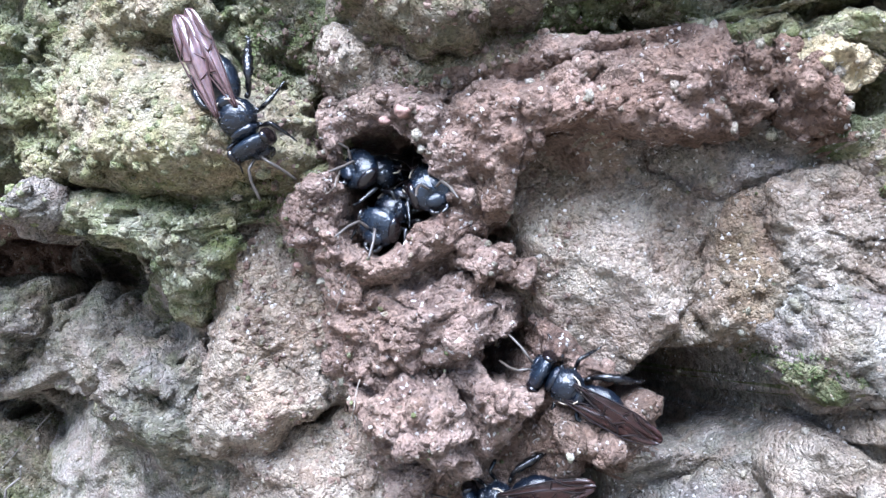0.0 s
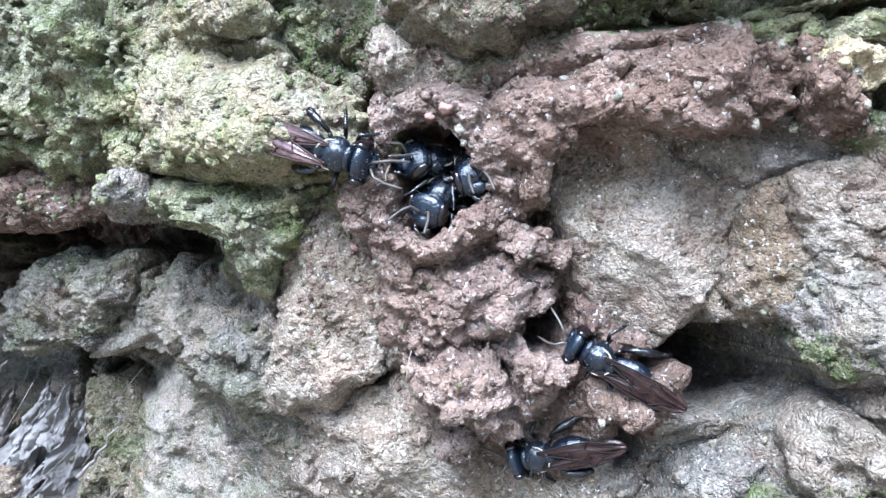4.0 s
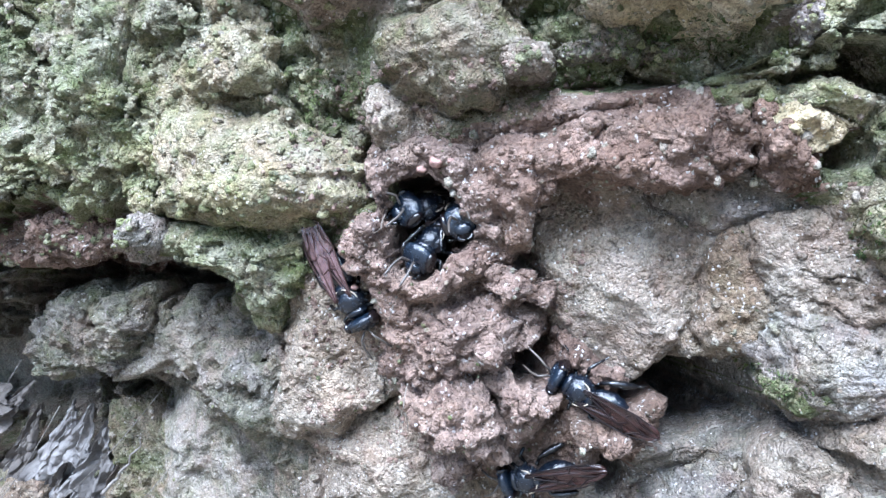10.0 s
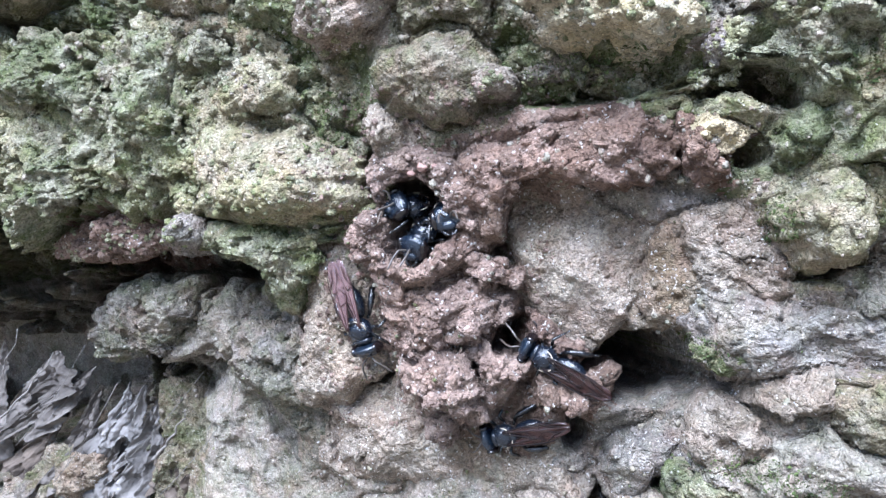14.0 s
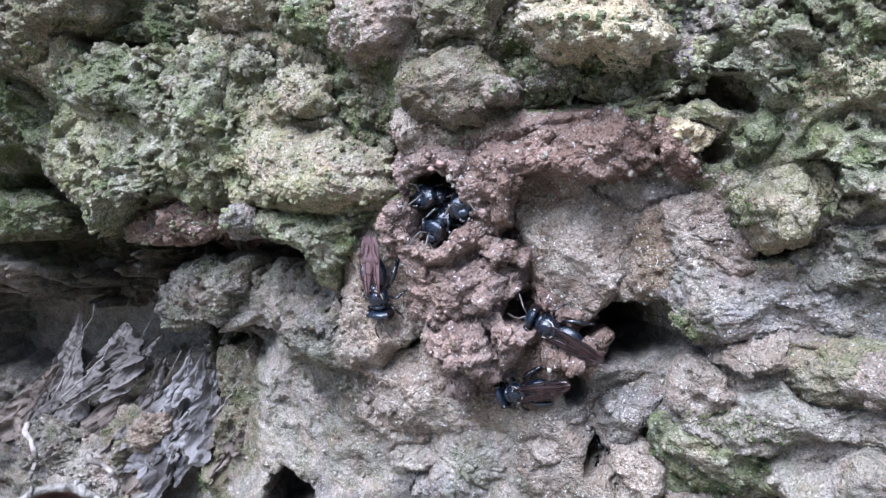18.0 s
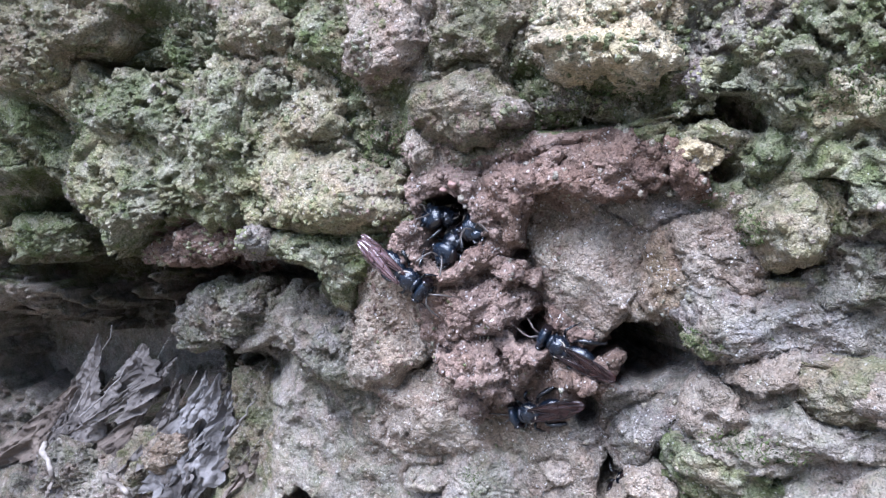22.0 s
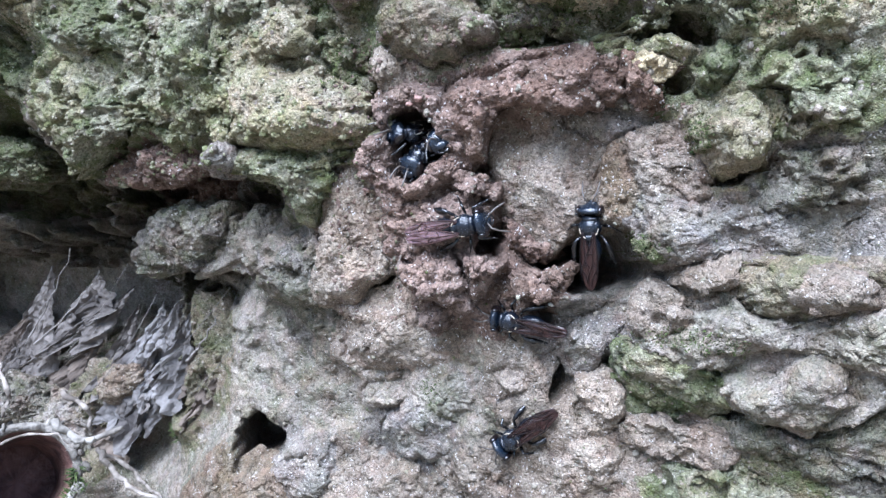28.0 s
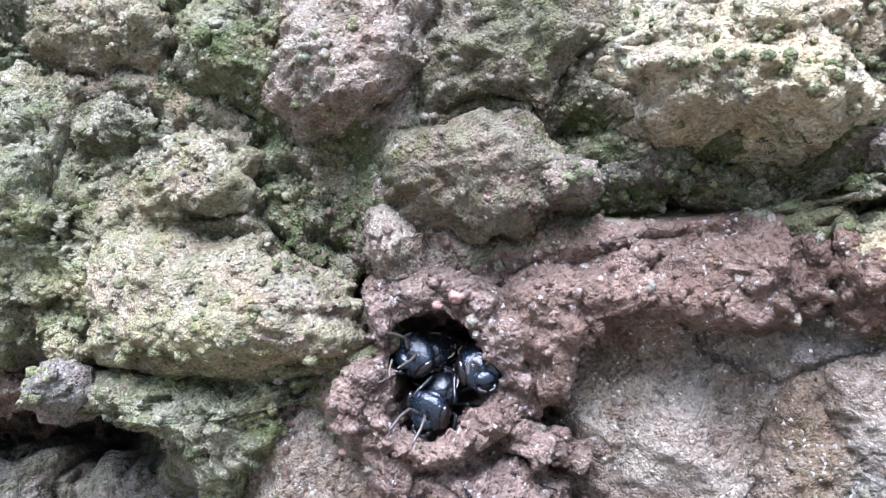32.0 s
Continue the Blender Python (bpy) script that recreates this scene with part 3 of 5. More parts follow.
stone([(22.3, 8.4), (23.7, 9.1), (26.1, 8.5), (26.6, 6.1), (24.8, 5.8), (23.1, 6.3), (22.0, 6.8)], "lichen", "broad stone with yellow-green lichen", 1.2, 2.8, crumble=1.2)
stone([(13.6, 6.5), (15.2, 7.4), (17.3, 7.1), (19.1, 6.5), (19.8, 5.5), (18.7, 4.5), (17.7, 5.4), (15.9, 6.2), (14.5, 5.9)], "green", "grey-green stone under the dark gap", -0.4, 1.8)
stone([(14.2, 5.8), (15.2, 6.2), (17.0, 5.7), (17.6, 4.8), (16.8, 3.7), (15.9, 3.9), (15.5, 4.8), (14.7, 5.2)], "cream", "pale cream knob of stone below the ledge", 0.6, 1.8, crumble=0.9, cuts=1, tilt=(0.2, -0.2))
stone([(18.3, 5.4), (19.5, 6.1), (20.9, 5.9), (21.3, 4.3), (20.5, 2.9), (19.2, 2.5), (18.4, 3.6)], "moss", "mossy green stone beside the ridge", 0.2, 2.0, crumble=1.1)
stone([(19.0, 1.5), (20.0, 2.8), (21.5, 3.2), (22.8, 2.9), (23.3, 1.4), (23.1, -0.3), (23.0, -1.7), (21.9, -2.4), (20.5, -1.9), (19.5, -0.5)], "lichen", "rounded stone with a yellow and pink crust", 0.2, 3.8, crumble=0.8, cuts=0, tilt=(0, -0.3))
stone([(21.2, 3.5), (22.1, 5.1), (23.2, 6.1), (25.4, 6.1), (27.4, 4.2), (27.6, 0.8), (25.2, -0.3), (23.8, -0.5), (23.4, 1.7), (22.7, 3.0)], "green", "large pale grey stone with green stains", 0.4, 3.2, crumble=1.1, cuts=2, tilt=(0, -0.25))
stone([(23.2, -1.9), (23.8, -0.7), (25.7, -0.3), (28.1, -0.8), (28.6, -4.5), (25.7, -4.8), (23.1, -4.6), (22.2, -3.4)], "slate", "dark weathered stone under the pale stone", 0.0, 2.4, crumble=1.0)
stone([(1.9, 4.5), (3.1, 5.5), (5.6, 6.0), (7.6, 6.3), (8.3, 4.8), (8.1, 3.5), (6.9, 2.9), (6.0, 2.1), (5.4, 0.9), (5.3, -0.8), (4.4, -1.1), (3.1, 0.1), (2.5, 2.1)], "mud", "red-brown mud ridge beside the nest entrance", 0.4, 2.5, crumble=0.75, cuts=0, lumps=1.2, name="mud_ridge", category="mud")
stone([(7.5, 6.3), (9.3, 6.6), (11.2, 6.7), (12.8, 6.8), (14.4, 6.1), (14.9, 4.4), (14.6, 3.0), (12.6, 3.0), (11.0, 2.6), (9.0, 2.8), (7.9, 3.6)], "mud", "red-brown mud ridge over the stones", 0.2, 2.5, crumble=0.75, cuts=0, lumps=1.2, name="mud_ridge", category="mud")
stone([(14.1, 6.5), (15.2, 5.7), (16.3, 4.4), (17.4, 3.1), (17.4, 2.3), (16.2, 2.5), (14.8, 2.7), (14.2, 4.3)], "mud", "crumbling end of the red-brown mud ridge", -0.4, 2.3, crumble=0.8, cuts=0, lumps=1.2, name="mud_ridge", category="mud")
stone([(10.1, 2.7), (12.3, 3.0), (14.4, 3.2), (15.7, 2.9), (17.4, 2.1), (17.7, 1.4), (16.6, 0.9), (15.1, 0.3), (13.6, -0.1), (12.0, 0.9)], "grey", "smooth grey slab under the mud ridge", -2.6, 1.5, crumble=0.55, lumps=0.5, cuts=1)
stone([(5.2, 0.9), (6.1, 2.1), (7.5, 2.5), (9.3, 2.5), (10.9, 2.1), (11.9, 0.9), (13.4, -0.5), (13.8, -1.4), (13.5, -3.2), (13.4, -5.1), (12.3, -7.1), (11.0, -8.6), (9.6, -8.4), (8.1, -6.6), (7.0, -4.8), (6.4, -3.1), (5.6, -1.5)], "dust", "large pinkish grey stone with flat broken facets", -3.4, 3.6, p=3.6, q=0.8, crumble=0.5, lumps=0.5, cuts=4, tilt=(0.05, -0.22))
stone([(13.4, -1.8), (14.1, -0.4), (15.5, 0.2), (16.6, 0.3), (16.7, -1.4), (17.1, -3.5), (17.1, -5.1), (16.1, -6.3), (14.8, -6.4), (13.8, -5.9), (13.1, -4.9), (13.3, -3.2)], "tan", "orange-tan stone with a split face", -2.0, 2.2, p=3.2, q=0.75, crumble=0.6, lumps=0.6, cuts=2)
stone([(15.2, 0.4), (16.7, 1.5), (18.7, 1.4), (19.9, -0.6), (20.5, -3.2), (20.0, -4.8), (18.0, -4.3), (16.0, -4.4), (15.5, -2.2)], "dust", "upright pinkish grey stone with fine cracks", -1.2, 1.8, p=3.0, q=0.75, crumble=0.8, cuts=2)
stone([(15.5, -4.3), (17.7, -3.9), (20.0, -4.4), (22.9, -4.3), (25.3, -4.9), (28.2, -4.9), (28.7, -8.3), (25.2, -8.3), (22.4, -8.1), (20.1, -8.8), (18.7, -9.1), (17.6, -8.4), (16.2, -7.7), (15.6, -6.1)], "grey", "broad grey stone with fine cracks", -0.4, 2.4, p=3.0, q=0.75, crumble=0.85, cuts=2, tilt=(0, -0.12))
stone([(15.7, -6.8), (17.1, -7.0), (18.2, -7.7), (18.9, -9.1), (17.7, -8.8), (16.4, -7.9)], "moss", "green mossy lip at the cleft's edge", 0.6, 1.4, crumble=0.8)
stone([(16.4, -11.7), (17.3, -10.3), (18.9, -10.0), (19.8, -10.9), (20.3, -12.4), (19.5, -13.9), (18.1, -14.6), (16.7, -13.6)], "dust", "pale mauve-grey stone at the end of the ledge", 1.4, 2.4, crumble=0.7, cuts=2)
stone([(18.4, -10.3), (19.1, -9.0), (20.8, -8.3), (22.3, -7.9), (22.9, -9.2), (22.3, -10.6), (20.9, -11.1), (19.9, -10.9)], "dust", "cracked mauve-grey ledge stone", 1.2, 2.6, crumble=0.8, cuts=2)
stone([(22.3, -8.6), (24.3, -8.3), (28.2, -8.1), (28.5, -11.0), (25.7, -12.0), (23.6, -11.7), (22.3, -10.8)], "brown", "brown-grey ledge stone in layers", 1.6, 2.6, crumble=0.9, cuts=2)
stone([(24.6, -9.9), (25.6, -8.6), (27.3, -8.3), (28.9, -8.8), (29.2, -10.3), (27.9, -11.3), (25.9, -11.4), (24.8, -10.8)], "dust", "smooth oval stone lying on the ledge", 2.8, 2.8, crumble=0.4, lumps=0.3, cuts=0)
stone([(17.9, -14.5), (19.7, -13.3), (20.7, -11.6), (22.4, -10.8), (23.6, -11.9), (26.0, -12.1), (28.5, -11.4), (28.8, -13.3), (25.4, -14.6), (22.8, -15.5), (20.5, -15.7)], "earth", "layered grey stone forming a ledge", 1.8, 2.8, crumble=1.0, tilt=(0, -0.15))
stone([(16.3, -14.8), (18.0, -14.7), (20.0, -15.6), (21.8, -16.3), (23.7, -17.5), (22.7, -19.0), (19.9, -18.8), (17.5, -17.6), (16.3, -16.1)], "green", "layered stone overgrown with moss", 1.0, 2.4, crumble=0.9)
stone([(15.6, -16.5), (16.2, -14.9), (17.9, -15.3), (20.1, -16.4), (22.6, -17.8), (23.1, -19.1), (21.2, -20.5), (18.7, -20.0), (16.8, -19.1)], "moss", "sloping mossy green slab of stone", -0.2, 2.0, crumble=0.6, lumps=0.5, cuts=1)
stone([(22.6, -17.1), (24.8, -15.4), (27.3, -14.5), (28.8, -15.4), (28.9, -17.7), (27.6, -19.5), (25.9, -19.1), (24.0, -18.8)], "earth", "rounded mossy grey stone under the ledge", 2.4, 2.8, crumble=0.8, cuts=1)
stone([(25.0, -13.3), (26.8, -12.1), (29.6, -11.3), (32.0, -11.1), (32.7, -15.7), (29.1, -15.1), (26.8, -14.2)], "earth", "mossy layered stone at the edge of the bank", 2.0, 2.6)
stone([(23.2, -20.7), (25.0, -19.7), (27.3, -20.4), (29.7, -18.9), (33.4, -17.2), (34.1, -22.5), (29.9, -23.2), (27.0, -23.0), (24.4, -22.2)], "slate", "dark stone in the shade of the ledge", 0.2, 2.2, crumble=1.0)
stone([(16.4, -21.3), (18.7, -20.4), (21.9, -20.8), (23.7, -22.0), (23.3, -24.3), (20.5, -24.5), (17.9, -23.6), (16.5, -22.9)], "pink", "rough pinkish stone low on the bank", 0.0, 2.0, crumble=1.2)
stone([(19.1, -24.7), (22.6, -24.0), (25.2, -23.8), (27.3, -26.0), (24.5, -29.5), (20.2, -29.3)], "green", "grey stone with moss in its cracks", 0.2, 2.0, crumble=1.1)
stone([(-7.3, -0.8), (-5.1, -0.9), (-3.5, -3.2), (-2.5, -4.8), (-2.0, -6.1), (-2.2, -8.2), (-2.0, -9.7), (-2.4, -10.8), (-3.5, -11.5), (-4.8, -12.5), (-6.6, -13.0), (-8.7, -13.2), (-9.8, -12.2), (-9.3, -9.8), (-8.8, -7.4), (-8.3, -5.2), (-7.8, -3.0)], "pink", "pale pinkish pillar of stone under the entrance", -1.2, 3.4, p=2.8, q=0.7, crumble=0.6, lumps=0.6, cuts=1, tilt=(0.12, -0.2))
stone([(-15.3, -9.9), (-14.2, -8.3), (-12.2, -7.9), (-10.3, -8.0), (-8.8, -7.4), (-8.6, -9.2), (-9.2, -11.4), (-9.5, -13.0), (-11.5, -13.0), (-13.0, -12.2), (-14.9, -11.8)], "slate", "dark grey crumbly tail of stone", -0.2, 2.2, crumble=1.1, tilt=(0, -0.15))
stone([(-11.0, -14.6), (-9.2, -13.8), (-8.1, -14.8), (-8.3, -16.4), (-9.6, -16.6), (-10.6, -15.9)], "slate", "small dark clod under the pillar", -2.4, 1.6, crumble=1.1, name="mud_lump", category="mud")
stone([(-7.9, -14.2), (-6.8, -13.2), (-4.7, -12.5), (-2.1, -10.8), (-0.6, -11.7), (0.6, -14.5), (3.0, -15.6), (3.0, -17.8), (0.3, -19.8), (-3.4, -20.0), (-6.0, -18.9), (-7.1, -16.7)], "dust", "sandy pinkish brown apron below the nest", -2.0, 2.4, crumble=0.7, cuts=1, lumps=0.8, name="mud_lump", category="mud")
stone([(-4.6, 0.5), (-3.5, 1.1), (-2.3, 0.7), (-1.7, -1.5), (-1.2, -3.4), (-2.0, -4.7), (-3.3, -3.5), (-4.5, -1.9), (-5.2, -0.6)], "wax", "grainy pinkish mud beside the nest entrance", 1.5, 2.2, crumble=1.0, name="mud_lump", category="mud")
stone([(-2.0, -5.0), (-0.2, -4.1), (2.1, -4.2), (4.0, -3.2), (5.5, -4.2), (6.0, -6.1), (5.3, -7.5), (3.7, -8.5), (1.8, -9.0), (0.0, -9.0), (-1.5, -9.1), (-2.0, -7.3)], "wax", "red-brown mud lumps below the entrance", -0.2, 2.6, crumble=1.1, lumps=1.5, cuts=2, tilt=(0, -0.2), name="mud_lump", category="mud")
stone([(-1.4, -9.1), (-0.2, -9.6), (1.4, -8.5), (3.3, -8.0), (4.4, -9.0), (5.1, -10.8), (4.7, -12.7), (3.3, -13.8), (1.6, -13.3), (0.5, -12.8), (-0.3, -10.9)], "wax", "knobbly pinkish lump of grainy mud", 1.4, 3.2, crumble=1.1, lumps=1.5, cuts=1, name="mud_lump", category="mud")
stone([(4.3, -9.1), (5.6, -8.5), (6.7, -9.0), (6.3, -10.0), (5.1, -10.5)], "wax", "small knob of pale pinkish mud", 2.2, 1.6, crumble=0.8, cuts=0, name="mud_lump", category="mud")
stone([(0.8, -13.5), (2.6, -13.1), (3.1, -14.0), (2.3, -15.0), (1.1, -14.8)], "wax", "pinkish foot of the mud lump", 1.2, 1.8, crumble=0.9, cuts=0, name="mud_lump", category="mud")
stone([(3.2, -1.4), (5.0, -2.0), (6.6, -3.3), (7.0, -4.2), (5.8, -4.4), (4.3, -3.8), (2.9, -2.8)], "wax", "mud lump between the two holes", -0.4, 2.0, crumble=1.0, name="mud_lump", category="mud")
stone([(7.2, -5.8), (8.3, -6.2), (9.7, -7.6), (10.8, -8.5), (10.1, -9.3), (8.5, -8.9), (7.2, -7.7)], "mud", "rusty earth behind the bee at the side hole", -2.2, 1.8, crumble=0.9, name="mud_lump", category="mud")
stone([(6.6, -11.4), (7.2, -10.2), (8.5, -9.5), (10.3, -10.0), (12.0, -9.2), (12.4, -9.9), (11.7, -11.4), (10.3, -12.7), (8.8, -13.2), (7.3, -13.1)], "mud", "brown ledge below the side hole", -1.0, 1.9, crumble=0.9, name="mud_lump", category="mud")
stone([(11.2, -16.1), (11.9, -14.3), (13.4, -12.9), (15.7, -11.5), (17.9, -10.8), (18.8, -11.6), (17.5, -12.6), (16.6, -14.5), (16.5, -16.3), (14.8, -17.6), (14.3, -18.8), (12.6, -18.9)], "grey", "smooth grey earth under the cleft", -3.8, 3.2, crumble=0.5, lumps=0.6, cuts=0, tilt=(0, -0.25))
stone([(6.2, -19.0), (7.7, -17.8), (9.4, -18.1), (9.8, -19.9), (8.2, -21.2), (6.5, -20.7)], "dust", "small pinkish lump of earth", -1.2, 1.5, crumble=0.9, name="mud_lump", category="mud")
stone([(-0.8, -19.7), (2.1, -18.2), (5.8, -18.7), (6.4, -21.7), (4.1, -24.2), (0.2, -24.5), (-1.8, -23.2)], "earth", "flaky patch of grey earth with thin moss", -2.4, 2.2, crumble=0.5, lumps=0.6, cuts=0)
stone([(13.0, -20.7), (13.4, -18.7), (14.8, -18.0), (16.4, -18.7), (16.9, -21.1), (15.7, -23.0), (13.9, -22.9)], "pink", "pinkish tan stone beside a small hole", -0.6, 2.2, crumble=0.7, cuts=1)
stone([(12.3, -26.5), (13.2, -24.0), (15.3, -23.0), (16.4, -24.4), (15.8, -27.3), (13.7, -28.7)], "pink", "rough pinkish lump below the small hole", -0.8, 2.0, crumble=1.0)
stone([(-2.6, -26.0), (-1.3, -23.3), (0.8, -22.1), (3.1, -23.5), (3.9, -26.1), (2.2, -28.3), (-0.6, -28.1)], "grey", "bluish grey rounded stone", -1.4, 1.8, crumble=0.6, cuts=1)
stone([(-9.2, -34.8), (-7.4, -31.4), (-3.5, -28.9), (-0.3, -28.9), (1.4, -31.5), (-1.2, -35.6), (-6.9, -37.5)], "dust", "pale grey stone at the bottom of the bank", -1.0, 1.8, crumble=0.9)
stone([(-13.2, -31.0), (-11.7, -29.5), (-9.1, -29.7), (-8.2, -32.0), (-10.3, -34.2), (-12.7, -33.7)], "grey", "purplish grey pebble beside the burrow", -0.6, 1.6, crumble=0.6)
stone([(-20.7, -34.1), (-17.7, -31.7), (-14.6, -32.1), (-13.4, -34.8), (-16.6, -38.0), (-21.2, -37.5)], "tan", "tan stone below the small burrow", -0.8, 2.2, crumble=0.9)
stone([(-5.0, -22.0), (-2.8, -20.5), (-0.2, -20.9), (0.4, -21.9), (-2.2, -23.4), (-4.4, -23.3)], "earth", "low flaky ridge of grey earth", -2.2, 1.9, crumble=0.8)
stone([(3.8, -28.9), (6.1, -26.2), (9.0, -27.3), (8.7, -30.6), (4.9, -32.0)], "dust", "rounded pale lump of earth", -1.2, 1.6, crumble=0.9)
stone([(-31.6, -10.2), (-29.7, -6.5), (-26.6, -5.4), (-22.9, -4.8), (-20.2, -5.9), (-20.2, -8.5), (-22.1, -11.0), (-25.2, -12.2), (-29.3, -12.4), (-31.1, -11.9)], "slate", "dark brownish stone jutting into the recess", -5.6, 3.0, crumble=1.2, cuts=2, foot=9)
stone([(-21.5, -7.3), (-17.3, -6.0), (-12.0, -6.1), (-11.1, -8.9), (-14.8, -10.2), (-17.6, -11.9), (-21.5, -11.9), (-24.1, -12.3)], "earth", "dusty grey-green ledge in the recess", -6.4, 2.0, crumble=0.7, foot=8)
stone([(-32.1, -1.2), (-29.7, 0.2), (-25.7, 1.1), (-21.8, 0.8), (-20.9, -0.7), (-22.3, -1.8), (-27.4, -2.6), (-31.3, -2.6)], "mud", "reddish underside of the overhang", -2.0, 1.8, crumble=0.9)
stone([(-52.3, 1.1), (-47.6, 2.9), (-43.6, 1.1), (-42.6, -1.3), (-47.1, -2.5), (-53.0, -2.6)], "moss", "dark stone at the back of the recess", -7.0, 2.6, crumble=1.2, foot=9)
stone([(-49.6, 12.1), (-45.2, 13.6), (-39.9, 12.7), (-38.3, 10.0), (-40.1, 7.3), (-44.9, 7.5), (-50.4, 8.2)], "moss", "dark pitted stone over the recess", -2.4, 2.6, crumble=1.4, foot=9)
stone([(-44.6, -28.5), (-41.7, -24.8), (-37.4, -25.2), (-36.2, -29.2), (-38.0, -34.7), (-42.7, -36.9), (-45.3, -34.0)], "brown", "brown crumbling lump under the silk", -12.5, 2.4, crumble=1.3, foot=9)
stone([(-58.3, -30.4), (-54.8, -27.4), (-49.9, -27.8), (-47.7, -30.4), (-49.9, -33.7), (-55.2, -35.0), (-58.4, -33.7)], "slate", "dark grey clump of dust and crumbs under the silk", -12.5, 2.2, crumble=1.3, foot=9)
stone([(-39.8, -27.3), (-37.9, -24.6), (-34.8, -24.6), (-35.5, -27.6), (-38.4, -29.0)], "tan", "small tan clod caught in the silk", -10.0, 1.6, crumble=1.3, foot=9)
stone([(-50.4, -33.2), (-45.7, -29.2), (-42.7, -30.9), (-42.8, -35.5), (-48.5, -37.8)], "earth", "pale crumbling ledge at the foot of the silk", -11.0, 2.4, crumble=1.3, foot=9)
stone([(-25.8, -15.9), (-23.4, -15.1), (-21.9, -18.8), (-22.6, -24.2), (-24.8, -29.3), (-27.4, -30.3), (-27.1, -23.3)], "brown", "brown crumbly earth beside the silk", -8.5, 2.0, crumble=1.3, foot=9)
collar([(-3.5, 4.7), (-1.6, 5.5), (0.2, 5.7), (2.4, 4.7), (3.7, 2.8), (3.8, 0.7), (4.7, -0.7), (3.7, -2.1), (1.6, -3.4), (-0.3, -3.9), (-2.0, -3.1), (-3.0, -1.7), (-4.4, -0.8), (-4.0, 0.7), (-2.9, 1.4), (-3.5, 3.0)], [(-2.2, 2.2), (-1.4, 3.1), (-0.3, 3.3), (0.9, 2.7), (1.6, 1.6), (2.3, 0.9), (2.4, -0.3), (1.3, -1.3), (0.3, -2.5), (-1.2, -2.4), (-2.1, -1.1), (-2.5, 0.4)], "wax", "resinous red-brown mud collar round the bees' nest hole", 2.7)

front = face_sheet("rock_face", -74, 44, -54, 34, 0.2)


# The earth between the stones takes the colour of the stone it crumbled from.
def weather(ob):
    me = ob.data
    mid = np.empty(len(me.polygons) * 3)
    me.polygons.foreach_get("center", mid)
    mid = mid.reshape(-1, 3) / MM
    x, z = mid[:, 0] + 1.1 * fbm(mid / 2.5, 3, 0.6, 801), mid[:, 2] + 1.1 * fbm(mid / 2.5, 3, 0.6, 811)
    kinds = sorted(ROCKS)
    for k in kinds:
        if k != "earth":
            me.materials.append(ROCKS[k])
    slot = {"earth": 0}
    slot.update({k: n + 1 for n, k in enumerate([k for k in kinds if k != "earth"])})
    best, index = np.full(len(x), 2.6), np.zeros(len(x), int)
    for c, a, rad, kind, _ in PLAN:
        dx, dz = x - c[0], z - c[1]
        gap = np.hypot(dx, dz) - np.interp(np.arctan2(dz, dx), a, rad, period=2 * np.pi)
        gap = gap + (0.8 if kind in ("cream", "wax") else 0)
        near = gap < best
        best[near], index[near] = gap[near], slot[kind]
    me.polygons.foreach_set("material_index", index)


weather(front)

# Clods and chips that stick out of the stones and the mud.
def clod_mesh(seed):
    th, ph = np.meshgrid(np.linspace(0.05, np.pi - 0.05, 12), np.linspace(0, 2 * np.pi, 18, endpoint=False), indexing="ij")
    v = np.stack([np.sin(th) * np.cos(ph), np.sin(th) * np.sin(ph), np.cos(th)], -1).reshape(-1, 3)
    v = v * (1 + 0.28 * fbm(v * 1.4 + seed, 3, 0.55, seed) + 0.25 * (0.5 - knobs(v * 2.2 + seed, seed)))[:, None]
    faces = ring_faces(12, 18).tolist() + [list(range(18))[::-1], [11 * 18 + k for k in range(18)]]
    return mesh_from("clod", v * MM, faces)


CLODS = [clod_mesh(k) for k in range(6)]
for me in CLODS:
    me.materials.append(ROCKS["earth"])


def clods(ob, kind, count, small, large, seed, front=0.8):
    rnd = np.random.RandomState(seed)
    verts = ob.data.vertices
    for _ in range(count):
        v = verts[int(len(verts) * rnd.uniform(0.02, front) ** 0.7)]
        c = new("clod" if "mud" in ob.name or "nest" in ob.name else "chip", CLODS[rnd.randint(6)])
        c.parent = ob
        r = small + (large - small) * rnd.uniform(0, 1) ** 2
        c.location = v.co
        c.rotation_euler = rnd.uniform(0, 6.283, 3)
        c.scale = r * rnd.uniform(0.7, 1.25, 3)
        c.material_slots[0].link = "OBJECT"
        c.material_slots[0].material = ROCKS[kind]


for n, (ob, kind) in enumerate(list(STONES)):
    if ob.name.startswith("nest"):
        clods(ob, kind, 18, 0.2, 0.55, 499, 0.3)
        continue
    mud = kind in ("mud", "wax")
    clods(ob, kind, 12 if mud else 3, 0.2, 0.8 if mud else 0.55, 500 + n)

